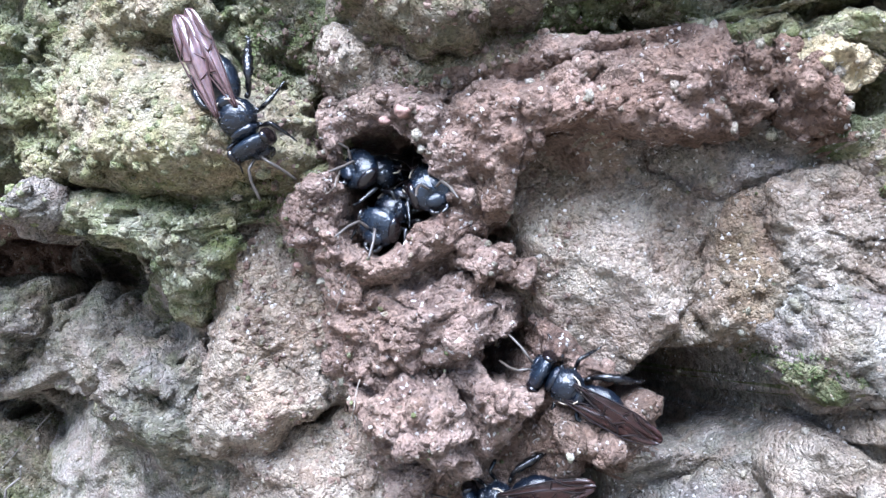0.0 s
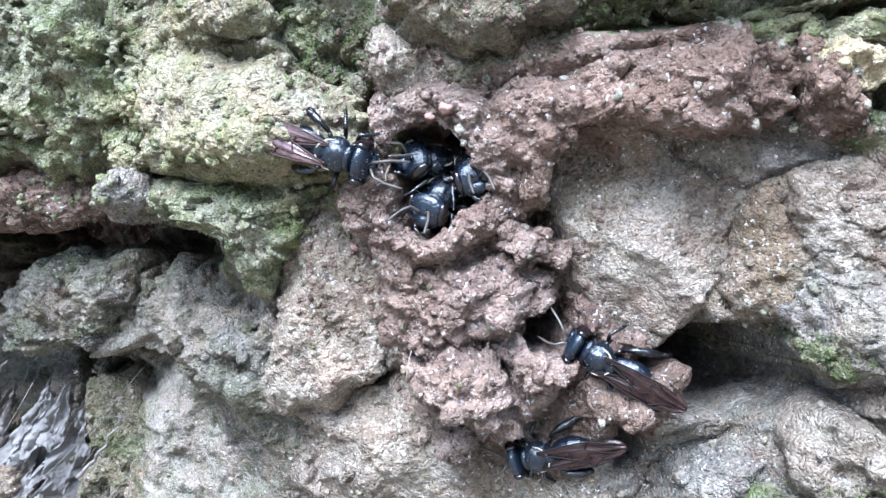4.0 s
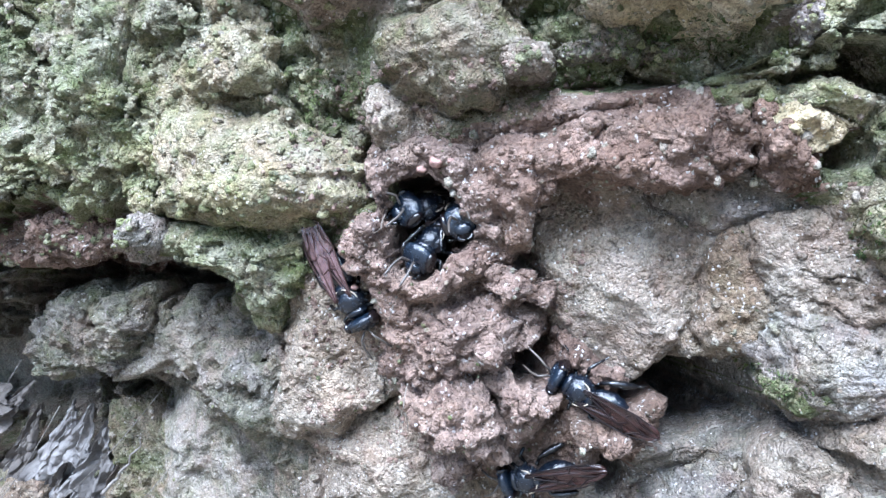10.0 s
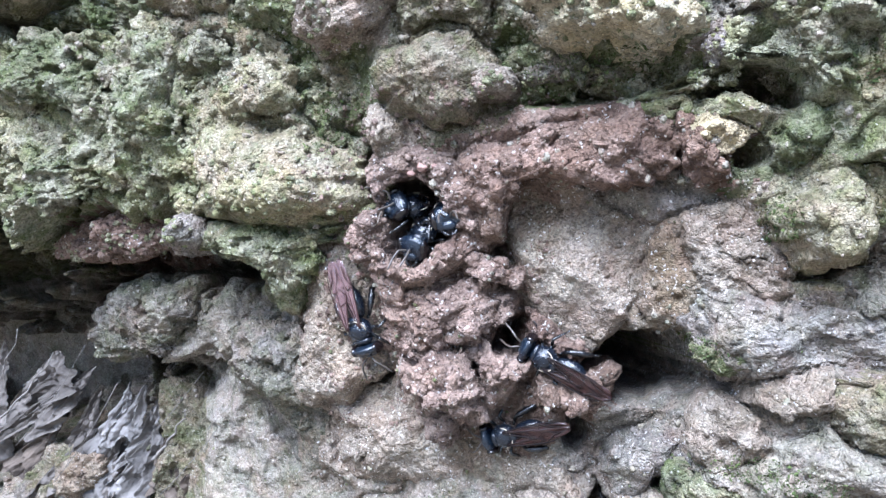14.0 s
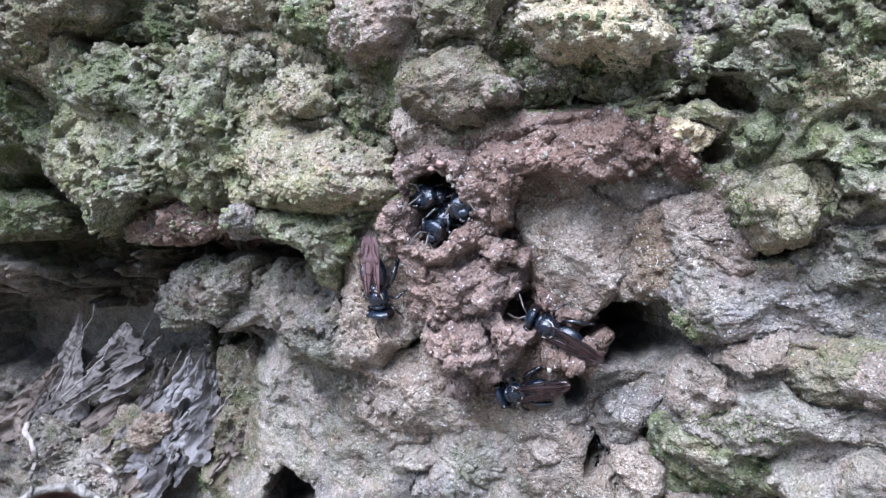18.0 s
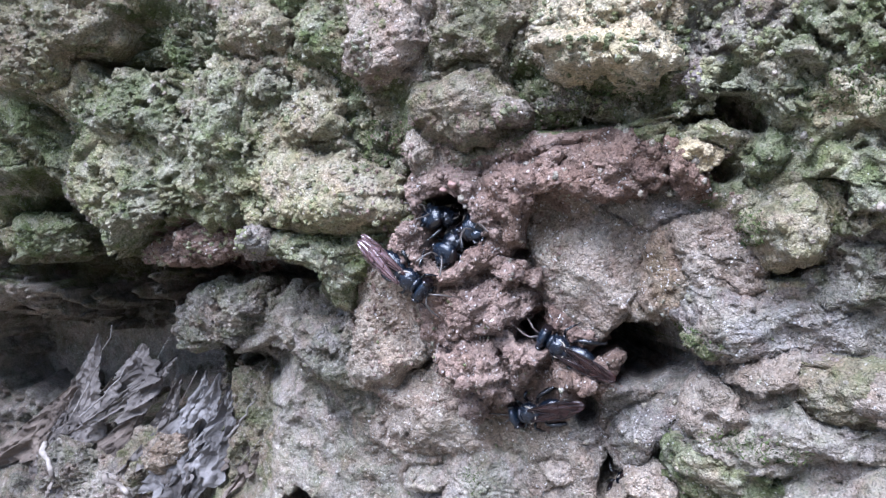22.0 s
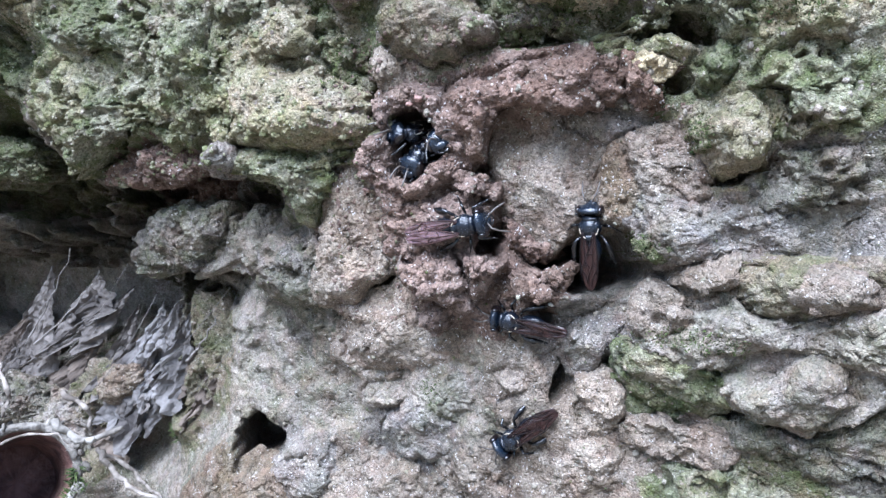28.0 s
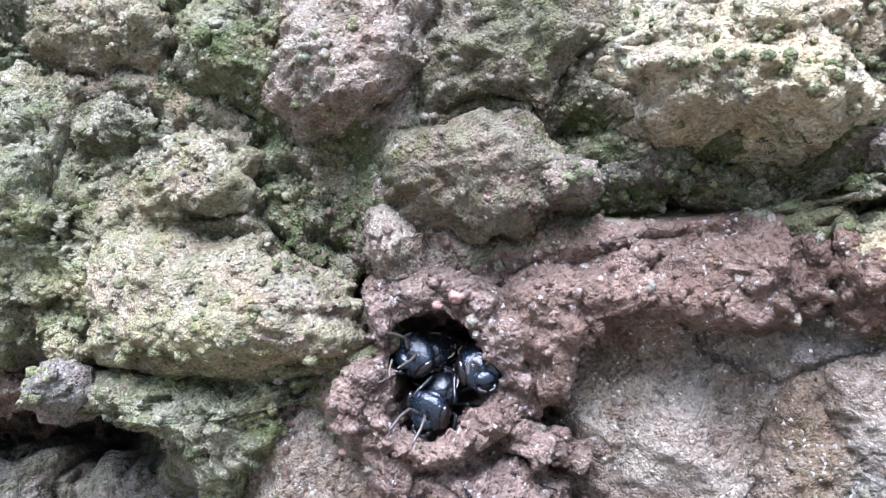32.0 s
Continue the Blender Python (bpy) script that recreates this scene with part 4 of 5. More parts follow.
# Loose crumbs and grains lying on the face and in its joints.
def crumbs(count, kind, label, x0, x1, z0, z1, small, large, seed):
    rnd = np.random.RandomState(seed)
    bpy.context.view_layer.update()
    deps = bpy.context.evaluated_depsgraph_get()
    t = (1 + 5**0.5) / 2
    ico = np.array([(-1, t, 0), (1, t, 0), (-1, -t, 0), (1, -t, 0), (0, -1, t), (0, 1, t), (0, -1, -t), (0, 1, -t), (t, 0, -1), (t, 0, 1), (-t, 0, -1), (-t, 0, 1)]) / 1.9
    tri = np.array([
        0, 11, 5, 0, 5, 1, 0, 1, 7, 0, 7, 10, 0, 10, 11, 1, 5, 9, 5, 11, 4, 11, 10, 2, 10, 7, 6, 7, 1, 8,
        3, 9, 4, 3, 4, 2, 3, 2, 6, 3, 6, 8, 3, 8, 9, 4, 9, 5, 2, 4, 11, 6, 2, 10, 8, 6, 7, 9, 8, 1]).reshape(-1, 3)
    verts, faces = [], []
    while len(verts) < count:
        x, z = rnd.uniform(x0, x1), rnd.uniform(z0, z1)
        hit, place, normal, _, ob, _ = scene.ray_cast(deps, Vector((x - 9, bank(x, z) - 22, z - 3)) * MM, Vector((0.38, 0.9, 0.13)))
        if not hit:
            continue
        r = small + (large - small) * rnd.uniform(0, 1) ** 3
        shape = ico * r * rnd.uniform(0.7, 1.25, (12, 1)) * rnd.uniform(0.65, 1.2, 3)
        verts.append(shape + np.array(place) / MM + np.array(normal) * r * 0.25)
        faces.append(tri + 12 * (len(verts) - 1))
    ob = new("crumbs", mesh_from("crumbs", np.concatenate(verts) * MM, np.concatenate(faces)))
    ob.data.materials.append(ROCKS[kind])
    tagged(ob, label, "crumbs", kind="stuff")


crumbs(2200, "earth", "small grey crumbs of earth on the bank", -42, 30, -32, 24, 0.06, 0.34, 41)
crumbs(1100, "dust", "sandy pinkish grains on the bank", -10, 24, -22, 8, 0.05, 0.2, 42)
crumbs(1900, "wax", "reddish mud grains round the nest entrance", -7, 8, -15, 9, 0.06, 0.3, 43)
crumbs(2600, "green", "grey-green crumbs on the weathered stones", -40, -4, -3, 22, 0.07, 0.42, 45)
crumbs(1500, "green", "grey-green crumbs on the upper ledges", 4, 30, 7.5, 16, 0.06, 0.36, 46)
crumbs(500, "moss", "dark mossy crumbs in the joints", -40, 30, -30, 22, 0.06, 0.2, 44)


# ---- bees ----
def glossy(name, base, rough, spec=0.5, alpha=1.0, sheen=0.0, bump=0.0, scale=9000, coat=0.0):
    mat, nt, bsdf = nodes_of(name)
    tc, n, r = nt.nodes.new("ShaderNodeTexCoord"), nt.nodes.new("ShaderNodeTexNoise"), nt.nodes.new("ShaderNodeValToRGB")
    n.inputs["Scale"].default_value, n.inputs["Detail"].default_value = scale, 5
    nt.links.new(tc.outputs["Object"], n.inputs["Vector"])
    r.color_ramp.elements[0].position, r.color_ramp.elements[1].position = 0.3, 0.75
    r.color_ramp.elements[0].color = (*[c * 0.55 for c in base], 1)
    r.color_ramp.elements[1].color = (*[min(1, c * 1.5) for c in base], 1)
    nt.links.new(n.outputs["Fac"], r.inputs[0])
    nt.links.new(r.outputs[0], bsdf.inputs["Base Color"])
    bsdf.inputs["Roughness"].default_value, bsdf.inputs["Specular IOR Level"].default_value = rough, spec
    bsdf.inputs["Alpha"].default_value, bsdf.inputs["Sheen Weight"].default_value = alpha, sheen
    bsdf.inputs["Coat Weight"].default_value = coat
    if bump:
        b = nt.nodes.new("ShaderNodeBump")
        b.inputs["Strength"].default_value, b.inputs["Distance"].default_value = bump, 0.00008
        nt.links.new(n.outputs["Fac"], b.inputs["Height"])
        nt.links.new(b.outputs[0], bsdf.inputs["Normal"])
    return mat


BODY = glossy("black_chitin", (0.0032, 0.0050, 0.0090), 0.16, 0.5, bump=0.7, scale=8000)
FACE = glossy("dusty_black_chitin", (0.0050, 0.0085, 0.0150), 0.17, 0.5, bump=0.6, scale=9000)
EYE = glossy("dark_eye", (0.0045, 0.0030, 0.0034), 0.14, 0.5)
LEG = glossy("dark_leg", (0.0035, 0.0034, 0.0042), 0.2, 0.55, bump=0.5)
FEELER = glossy("brown_grey_antenna", (0.05, 0.042, 0.036), 0.4, 0.4)
WING = glossy("smoky_red_brown_wing", (0.020, 0.0085, 0.0072), 0.34, 0.3, alpha=0.74, scale=2500, coat=0.1)
# Lit copy of WING: the pink sheen of reflected light is in its base colour.
LIT_WING = glossy("lit_smoky_wing", (0.10, 0.058, 0.060), 0.26, 0.5, alpha=0.72, scale=2500, coat=0.35)
VEIN = glossy("wing_vein", (0.007, 0.004, 0.004), 0.65, 0.15)
PALE_VEIN = glossy("dark_red_wing_vein", (0.030, 0.014, 0.012), 0.6, 0.2)
MARGIN = glossy("pale_tan_margin", (0.30, 0.25, 0.19), 0.4, 0.4)
HAIR = glossy("grey_down", (0.04, 0.045, 0.055), 0.5, 0.3)
WAXY = glossy("whitish_wax", (0.5, 0.48, 0.42), 0.5, 0.4)


def part(name, me, mat, parent, label=""):
    ob = new(name, me)
    ob.parent = parent
    if not me.materials:
        me.materials.append(mat)
    return tagged(ob, label)


def ball(name, centre, size, shape=None, rows=18, cols=28):
    """A rounded body: an ellipsoid, shaped by a function of points on the unit sphere (x right, y ahead, z up); mm."""
    th = np.linspace(0.02, np.pi - 0.02, rows)
    ph = np.linspace(0, 2 * np.pi, cols, endpoint=False)
    t, f = np.meshgrid(th, ph, indexing="ij")
    p = np.stack([np.sin(t) * np.cos(f), np.cos(t), -np.sin(t) * np.sin(f)], -1).reshape(-1, 3)
    v = p * size
    if shape is not None:
        v = shape(p, v)
    v = v + np.array(centre)
    faces = ring_faces(rows, cols).tolist() + [list(range(cols))[::-1], [(rows - 1) * cols + k for k in range(cols)]]
    return mesh_from(name, v * MM, faces)


def limb(name, points, radii, sides=8, pinch=0.25):
    """A jointed limb: a tapered tube along points, in mm, drawn in at its joints."""
    pts, rad = np.array(points, float), np.array(radii, float)
    t = np.linspace(0, len(pts) - 1, (len(pts) - 1) * 5 + 1)
    i = np.minimum(t.astype(int), len(pts) - 2)
    u = (t - i)[:, None]
    mid, r = pts[i] * (1 - u) + pts[i + 1] * u, rad[i] * (1 - u[:, 0]) + rad[i + 1] * u[:, 0]
    r = r * (1 - pinch * np.abs(np.cos(np.pi * t)) ** 6)
    way = np.gradient(mid, axis=0)
    way /= np.linalg.norm(way, axis=1, keepdims=True) + 1e-9
    side = np.cross(way, (0.31, 0.2, 0.93))
    side /= np.linalg.norm(side, axis=1, keepdims=True) + 1e-9
    up = np.cross(side, way)
    a = np.linspace(0, 2 * np.pi, sides, endpoint=False)
    v = mid[:, None] + r[:, None, None] * (np.cos(a)[None, :, None] * side[:, None] + np.sin(a)[None, :, None] * up[:, None])
    n = len(mid)
    faces = ring_faces(n, sides).tolist() + [list(range(sides))[::-1], [(n - 1) * sides + k for k in range(sides)]]
    return mesh_from(name, v.reshape(-1, 3) * MM, faces)


def wing_mesh(sign):
    """A forewing, narrow at its root and rounded at its tip, slightly arched; root at the origin, pointing backwards."""
    rows, cols = 34, 20
    u = np.linspace(0, 1, rows)
    lead = 0.10 + 0.42 * np.sin(np.clip(u * 1.25, 0, 1) * np.pi / 2) * np.sqrt(np.clip(1 - u**7, 0, 1))
    trail = -0.08 - 0.66 * np.sin(np.clip(u * 1.15, 0, 1) * np.pi / 2) ** 1.5 * np.sqrt(np.clip(1 - u**5, 0, 1))
    w = np.linspace(0, 1, cols)
    x = (lead[:, None] * (1 - w) + trail[:, None] * w) * sign
    y = -u[:, None] * 5.1 + 0 * x
    z = 0.10 * np.sin(np.pi * w)[None, :] - 0.30 * u[:, None] ** 2 + 0.045 * np.sin(9 * u)[:, None] * np.cos(5 * w)[None, :] + 0.05 * u[:, None] * np.sin(17 * w)[None, :]
    top = np.stack([x, y, z], -1).reshape(-1, 3)
    v = np.concatenate([top, top - (0, 0, 0.02)])
    f = ring_faces(rows, cols, False)
    back = f[:, ::-1] + rows * cols
    return mesh_from("forewing", v * MM, np.concatenate([f, back]) if sign > 0 else np.concatenate([f[:, ::-1], back[:, ::-1]]))


def vein_mesh(sign):
    lines = [[(0.08, 0), (0.42, -1.6), (0.60, -3.0), (0.52, -3.9)], [(0.0, 0), (0.05, -1.7), (0.1, -2.6)], [(-0.05, 0), (-0.45, -1.8), (-0.75, -2.9)],
             [(0.05, -1.7), (-0.45, -1.9)], [(0.1, -2.6), (0.58, -2.8)], [(0.1, -2.6), (-0.2, -3.6), (-0.25, -4.1)], [(-0.6, -2.4), (-0.1, -2.9)], [(0.55, -2.9), (0.2, -3.5), (0.15, -4.2)]]
    verts, faces = [], []
    for line in lines:
        me = limb("vein", [(x * sign, y * 1.08, 0.10 - 0.30 * (y / 4.72) ** 2) for x, y in line], [0.045] * (len(line) - 1) + [0.025], 6)
        base = len(verts)
        verts += [tuple(q.co) for q in me.vertices]
        faces += [[base + k for k in q.vertices] for q in me.polygons]
        bpy.data.meshes.remove(me)
    return mesh_from("vein", verts, faces)


def abdomen_shape(p, v):
    ring = 1 - 0.05 * (np.abs(((p[:, 1] * 2.6) % 1.0) - 0.5) < 0.12)
    taper = np.where(p[:, 1] < 0, 1 - 0.35 * p[:, 1] ** 2, 1.0)
    out = v * np.stack([ring * taper, np.ones(len(v)), ring * taper], -1)
    out[:, 2] -= 0.18 * (p[:, 1] < 0) * p[:, 1] ** 2
    return out


def thorax_shape(p, v):
    """A shield on the back, parted from the sides by a shallow groove."""
    out = v.copy()
    groove = np.exp(-((np.abs(p[:, 0]) - 0.62) / 0.07) ** 2) * (p[:, 2] > 0.1) + 0.8 * np.exp(-((p[:, 1] + 0.55) / 0.06) ** 2) * (p[:, 2] > 0)
    return out * (1 - 0.06 * groove)[:, None] + 0.02 * fbm(p * 6, 3, 0.6, 5)[:, None] * p


def head_shape(p, v):
    out = v.copy()
    out[:, 0] *= 1 - 0.28 * np.clip(-p[:, 2], 0, 1) ** 1.3
    out[:, 1] *= np.where(p[:, 1] < 0, 0.6, 0.9)
    # Face: sockets of the antennae, a ridge between them, a flat brow.
    for s in (-1, 1):
        out[:, 1] -= 0.10 * np.exp(-(((p[:, 0] - 0.22 * s) / 0.13) ** 2 + ((p[:, 2] + 0.08) / 0.18) ** 2)) * (p[:, 1] > 0)
    out[:, 1] += 0.06 * np.exp(-((p[:, 0] / 0.09) ** 2)) * (p[:, 1] > 0) * (np.abs(p[:, 2]) < 0.4)
    return out + 0.015 * fbm(p * 7, 3, 0.6, 9)[:, None] * p


MESHES = {}


def down(name, me, count, length, seed, keep):
    """Short stiff hairs standing on a body part."""
    rnd = np.random.RandomState(seed)
    verts, faces = [], []
    while len(verts) < count * 4:
        v = me.vertices[rnd.randint(len(me.vertices))]
        if not keep(v.co / MM):
            continue
        p, n = np.array(v.co) / MM + rnd.uniform(-0.06, 0.06, 3), np.array(v.normal)
        tip = p + (n + rnd.uniform(-0.7, 0.7, 3)) * length * rnd.uniform(0.5, 1.2)
        a = np.cross(n, rnd.uniform(-1, 1, 3))
        b = np.cross(n, a)
        k = len(verts)
        verts += [p + a * 0.03 - n * 0.03, p - a * 0.015 + b * 0.026 - n * 0.03, p - a * 0.015 - b * 0.026 - n * 0.03, tip]
        faces += [(k, k + 1, k + 3), (k + 1, k + 2, k + 3), (k + 2, k, k + 3)]
    return mesh_from(name, np.array(verts) * MM, faces, False)


def bee(label, wing_label="dark smoky wing", spread=7.0, head_turn=(0, 0, 0), pale=False, size=1.0):
    """A small black stingless bee in parts: x right, y ahead, z up; its feet about 1.2 mm under its middle."""
    if not MESHES:
        MESHES["thorax"] = ball("thorax", (0, 0.1, 0), (0.92, 0.90, 0.78), thorax_shape, 40, 56)
        MESHES["scutellum"] = ball("scutellum", (0, -0.70, 0.36), (0.62, 0.34, 0.34))
        MESHES["collar"] = ball("pronotum", (0, 0.86, 0.0), (0.72, 0.34, 0.6))
        MESHES["abdomen"] = ball("abdomen", (0, -1.95, -0.26), (0.86, 1.36, 0.68), abdomen_shape, 34, 32)
        MESHES["head"] = ball("head", (0, 0.22, -0.12), (1.16, 0.6, 1.0), head_shape, 30, 44)
        MESHES["face"] = ball("clypeus", (0, 0.70, -0.52), (0.5, 0.22, 0.34))
        MESHES["fur"] = down("fur", MESHES["thorax"], 300, 0.20, 1, lambda c: True)
        MESHES["fuzz"] = down("fuzz", MESHES["head"], 160, 0.16, 2, lambda c: c.y > 0.1)
        for n, s in (("l", -1), ("r", 1)):
            MESHES["eye" + n] = ball("eye", (0.93 * s, 0.26, -0.02), (0.27, 0.42, 0.66))
            MESHES["jaw" + n] = limb("mandible", [(0.42 * s, 0.6, -0.86), (0.34 * s, 0.78, -1.06), (0.05 * s, 0.9, -1.14)], [0.14, 0.12, 0.05])
            MESHES["ant" + n] = limb("antenna", [(0, 0, 0), (0.32 * s, 0.42, 0.28), (0.55 * s, 0.95, 0.05), (0.72 * s, 1.75, -0.42)], [0.075, 0.075, 0.085, 0.06])
            MESHES["fore" + n] = limb("leg", [(0.45 * s, 0.65, -0.5), (0.72 * s, 0.85, -0.55), (1.25 * s, 1.05, -0.22), (1.42 * s, 1.55, -0.7), (1.5 * s, 1.85, -1.0), (1.62 * s, 2.2, -1.12)], [0.13, 0.12, 0.12, 0.10, 0.055, 0.04])
            MESHES["mid" + n] = limb("leg", [(0.6 * s, 0.1, -0.55), (0.9 * s, 0.15, -0.6), (1.5 * s, 0.2, -0.2), (1.95 * s, -0.15, -0.7), (2.15 * s, -0.35, -1.0), (2.4 * s, -0.5, -1.12)], [0.13, 0.12, 0.13, 0.11, 0.06, 0.04])
            MESHES["hind" + n] = limb("leg", [(0.6 * s, -0.6, -0.5), (0.85 * s, -0.75, -0.5), (1.3 * s, -1.15, -0.1), (1.5 * s, -1.75, -0.3), (1.6 * s, -2.3, -0.6), (1.68 * s, -2.75, -0.95), (1.8 * s, -3.15, -1.12)], [0.14, 0.13, 0.15, 0.27, 0.24, 0.11, 0.05])
            MESHES["bristle" + n] = down("bristle", MESHES["hind" + n], 60, 0.22, 7, lambda c: c.y < -1.2)
            MESHES["margin" + n] = limb("margin", [(0.18 * s, -0.72, 0.70), (0.48 * s, -0.56, 0.62), (0.72 * s, -0.25, 0.52), (0.80 * s, 0.1, 0.46)], [0.03, 0.05, 0.05, 0.03], 6)
            MESHES["wing" + n], MESHES["vein" + n] = wing_mesh(s), vein_mesh(s)
    root = new("bee")
    tagged(root, label, "bee", "bees at the nest entrance")
    part("thorax", MESHES["thorax"], BODY, root)
    part("fur", MESHES["fur"], HAIR, root, "short grey hairs")
    part("scutellum", MESHES["scutellum"], BODY, root)
    part("pronotum", MESHES["collar"], BODY, root)
    part("abdomen", MESHES["abdomen"], BODY, root)
    head = part("head", MESHES["head"], FACE, root)
    head.location = (0, 1.28 * MM, -0.05 * MM)
    head.rotation_euler = [radians(a) for a in head_turn]
    part("clypeus", MESHES["face"], FACE, head)
    part("fuzz", MESHES["fuzz"], HAIR, head, "short grey hairs")
    feelers = []
    for n, s in (("l", -1), ("r", 1)):
        part("eye", MESHES["eye" + n], EYE, head, "dark glossy compound eye")
        part("mandible", MESHES["jaw" + n], LEG, head)
        f = part("antenna", MESHES["ant" + n], FEELER, head, "brownish grey antenna")
        f.location = (0.16 * s * MM, 0.85 * MM, 0.05 * MM)
        feelers.append(f)
        for leg in ("fore", "mid", "hind"):
            limb_part = part("leg", MESHES[leg + n], LEG, root)
            if leg == "hind":
                part("bristle", MESHES["bristle" + n], LEG, limb_part)
        part("margin", MESHES["margin" + n], MARGIN, root, "pale tan line beside the back shield")
        w = part("forewing", MESHES["wing" + n].copy(), LIT_WING if pale else WING, root, wing_label)
        w.location = (0.5 * s * MM, -0.15 * MM, (0.62 + 0.05 * s) * MM)
        w.rotation_euler = (radians(1), radians(-6 * s), radians(-spread * s))
        part("vein", MESHES["vein" + n].copy(), PALE_VEIN if pale else VEIN, w)
    for ob in root.children:
        ob.location, ob.scale = ob.location * size, (size, size, size)
    return root, head, feelers


# ---- the recess: silk, a broken shell, roots ----
def fibre(name, pale, dark, rough=0.8, tatter=False):
    mat, nt, bsdf = nodes_of(name)
    L, N = nt.links.new, nt.nodes.new
    geo, mp, n, r = N("ShaderNodeNewGeometry"), N("ShaderNodeMapping"), N("ShaderNodeTexNoise"), N("ShaderNodeValToRGB")
    mp.vector_type = "TEXTURE"
    mp.inputs["Rotation"].default_value, mp.inputs["Scale"].default_value = (0, radians(42), 0), (0.0024, 0.0024, 0.009) if not tatter else (0.005, 0.005, 0.007)
    L(geo.outputs["Position"], mp.inputs["Vector"])
    n.inputs["Scale"].default_value, n.inputs["Detail"].default_value, n.inputs["Distortion"].default_value = 1.0, 7, 0.8
    L(mp.outputs[0], n.inputs["Vector"])
    r.color_ramp.elements[0].position, r.color_ramp.elements[1].position = 0.34, 0.66
    r.color_ramp.elements[0].color, r.color_ramp.elements[1].color = (*dark, 1), (*pale, 1)
    L(n.outputs["Fac"], r.inputs[0])
    L(r.outputs[0], bsdf.inputs["Base Color"])
    b = N("ShaderNodeBump")
    b.inputs["Strength"].default_value, b.inputs["Distance"].default_value = 0.9, 0.0005
    dust = N("ShaderNodeTexNoise")
    dust.inputs["Scale"].default_value, dust.inputs["Detail"].default_value = 1600, 6
    L(geo.outputs["Position"], dust.inputs["Vector"])
    L(dust.outputs["Fac"], b.inputs["Height"])
    L(b.outputs[0], bsdf.inputs["Normal"])
    bsdf.inputs["Roughness"].default_value = rough
    if tatter:
        # Torn, thready cloth: long gaps between the fibres.
        gaps, torn = N("ShaderNodeTexNoise"), N("ShaderNodeValToRGB")
        gaps.inputs["Scale"].default_value, gaps.inputs["Detail"].default_value, gaps.inputs["Distortion"].default_value = 1.4, 6, 0.5
        gaps.inputs["Roughness"].default_value = 0.7
        L(mp.outputs[0], gaps.inputs["Vector"])
        torn.color_ramp.elements[0].position, torn.color_ramp.elements[1].position = 0.24, 0.30
        torn.color_ramp.elements[1].color = (0.95, 0.95, 0.95, 1)
        L(gaps.outputs["Fac"], torn.inputs[0])
        L(torn.outputs[0], bsdf.inputs["Alpha"])
    bsdf.inputs["Specular IOR Level"].default_value = 0.2
    return mat


SILK = fibre("dusty_grey_silk", (0.165, 0.145, 0.13), (0.05, 0.043, 0.038), 0.85, True)
PALE_SILK = fibre("pale_grey_silk", (0.215, 0.2, 0.19), (0.075, 0.067, 0.062), 0.85, True)
TATTER = fibre("brown_dusty_silk", (0.15, 0.12, 0.097), (0.042, 0.033, 0.027), 0.9, True)
THREAD = fibre("grey_silk_thread", (0.20, 0.18, 0.165), (0.09, 0.08, 0.07))
SHELL = fibre("brown_shell", (0.20, 0.115, 0.095), (0.06, 0.035, 0.03), 0.5)
RIM = fibre("whitish_bark", (0.25, 0.23, 0.20), (0.075, 0.065, 0.056), 0.9)
ROOT = fibre("pale_root", (0.24, 0.21, 0.18), (0.09, 0.075, 0.062), 0.8)
MOSS = fibre("fresh_green_moss", (0.085, 0.105, 0.035), (0.028, 0.042, 0.015), 0.95)


def fan(apex, left, right, seed, material, parent):
    """A torn sheet of silk that spreads from a point down to a ragged edge, in folds that run out from the point; mm."""
    a, b, c = (np.array(k, float) for k in (apex, left, right))
    n = 80
    u, w = np.meshgrid(np.linspace(0.02, 1, n), np.linspace(0, 1, n), indexing="ij")
    u, w = u.ravel(), w.ravel()
    torn = fbm(np.stack([w * 3.5, np.full(n * n, seed * 2.3), w * 0], -1), 2, 0.5, seed)
    reach = u * (1 + 0.28 * torn)
    side = w + 0.10 * fbm(np.stack([u * 2.5, np.full(n * n, seed * 1.0), w * 2], -1), 3, 0.6, seed + 1) * u
    base = b * (1 - side)[:, None] + c * side[:, None]
    spread = reach[:, None] ** 0.9
    v = a * (1 - spread) + base * spread
    folds = 0.5 - np.abs(fbm(np.stack([w * 2.0, u * 2.0, np.full(n * n, seed * 1.7)], -1), 3, 0.5, seed + 2))
    sag = np.sin(np.pi * u) * 0.9
    v = v + OUT * (folds * 2.6 * np.sqrt(u) - sag + 0.2 * fbm(v / 0.9, 4, 0.6, seed + 6) + 0.5 * (0.5 - knobs(v / 0.8, seed)))[:, None] + np.array((0.6, 0, 0.2)) * (fbm(v / 2.2, 3, 0.6, seed + 4) * u)[:, None]
    me = mesh_from("sheet", np.concatenate([v, v - OUT * 0.1]) * MM, np.concatenate([ring_faces(n, n, False), ring_faces(n, n, False)[:, ::-1] + n * n]))
    return part("sheet", me, material, parent)


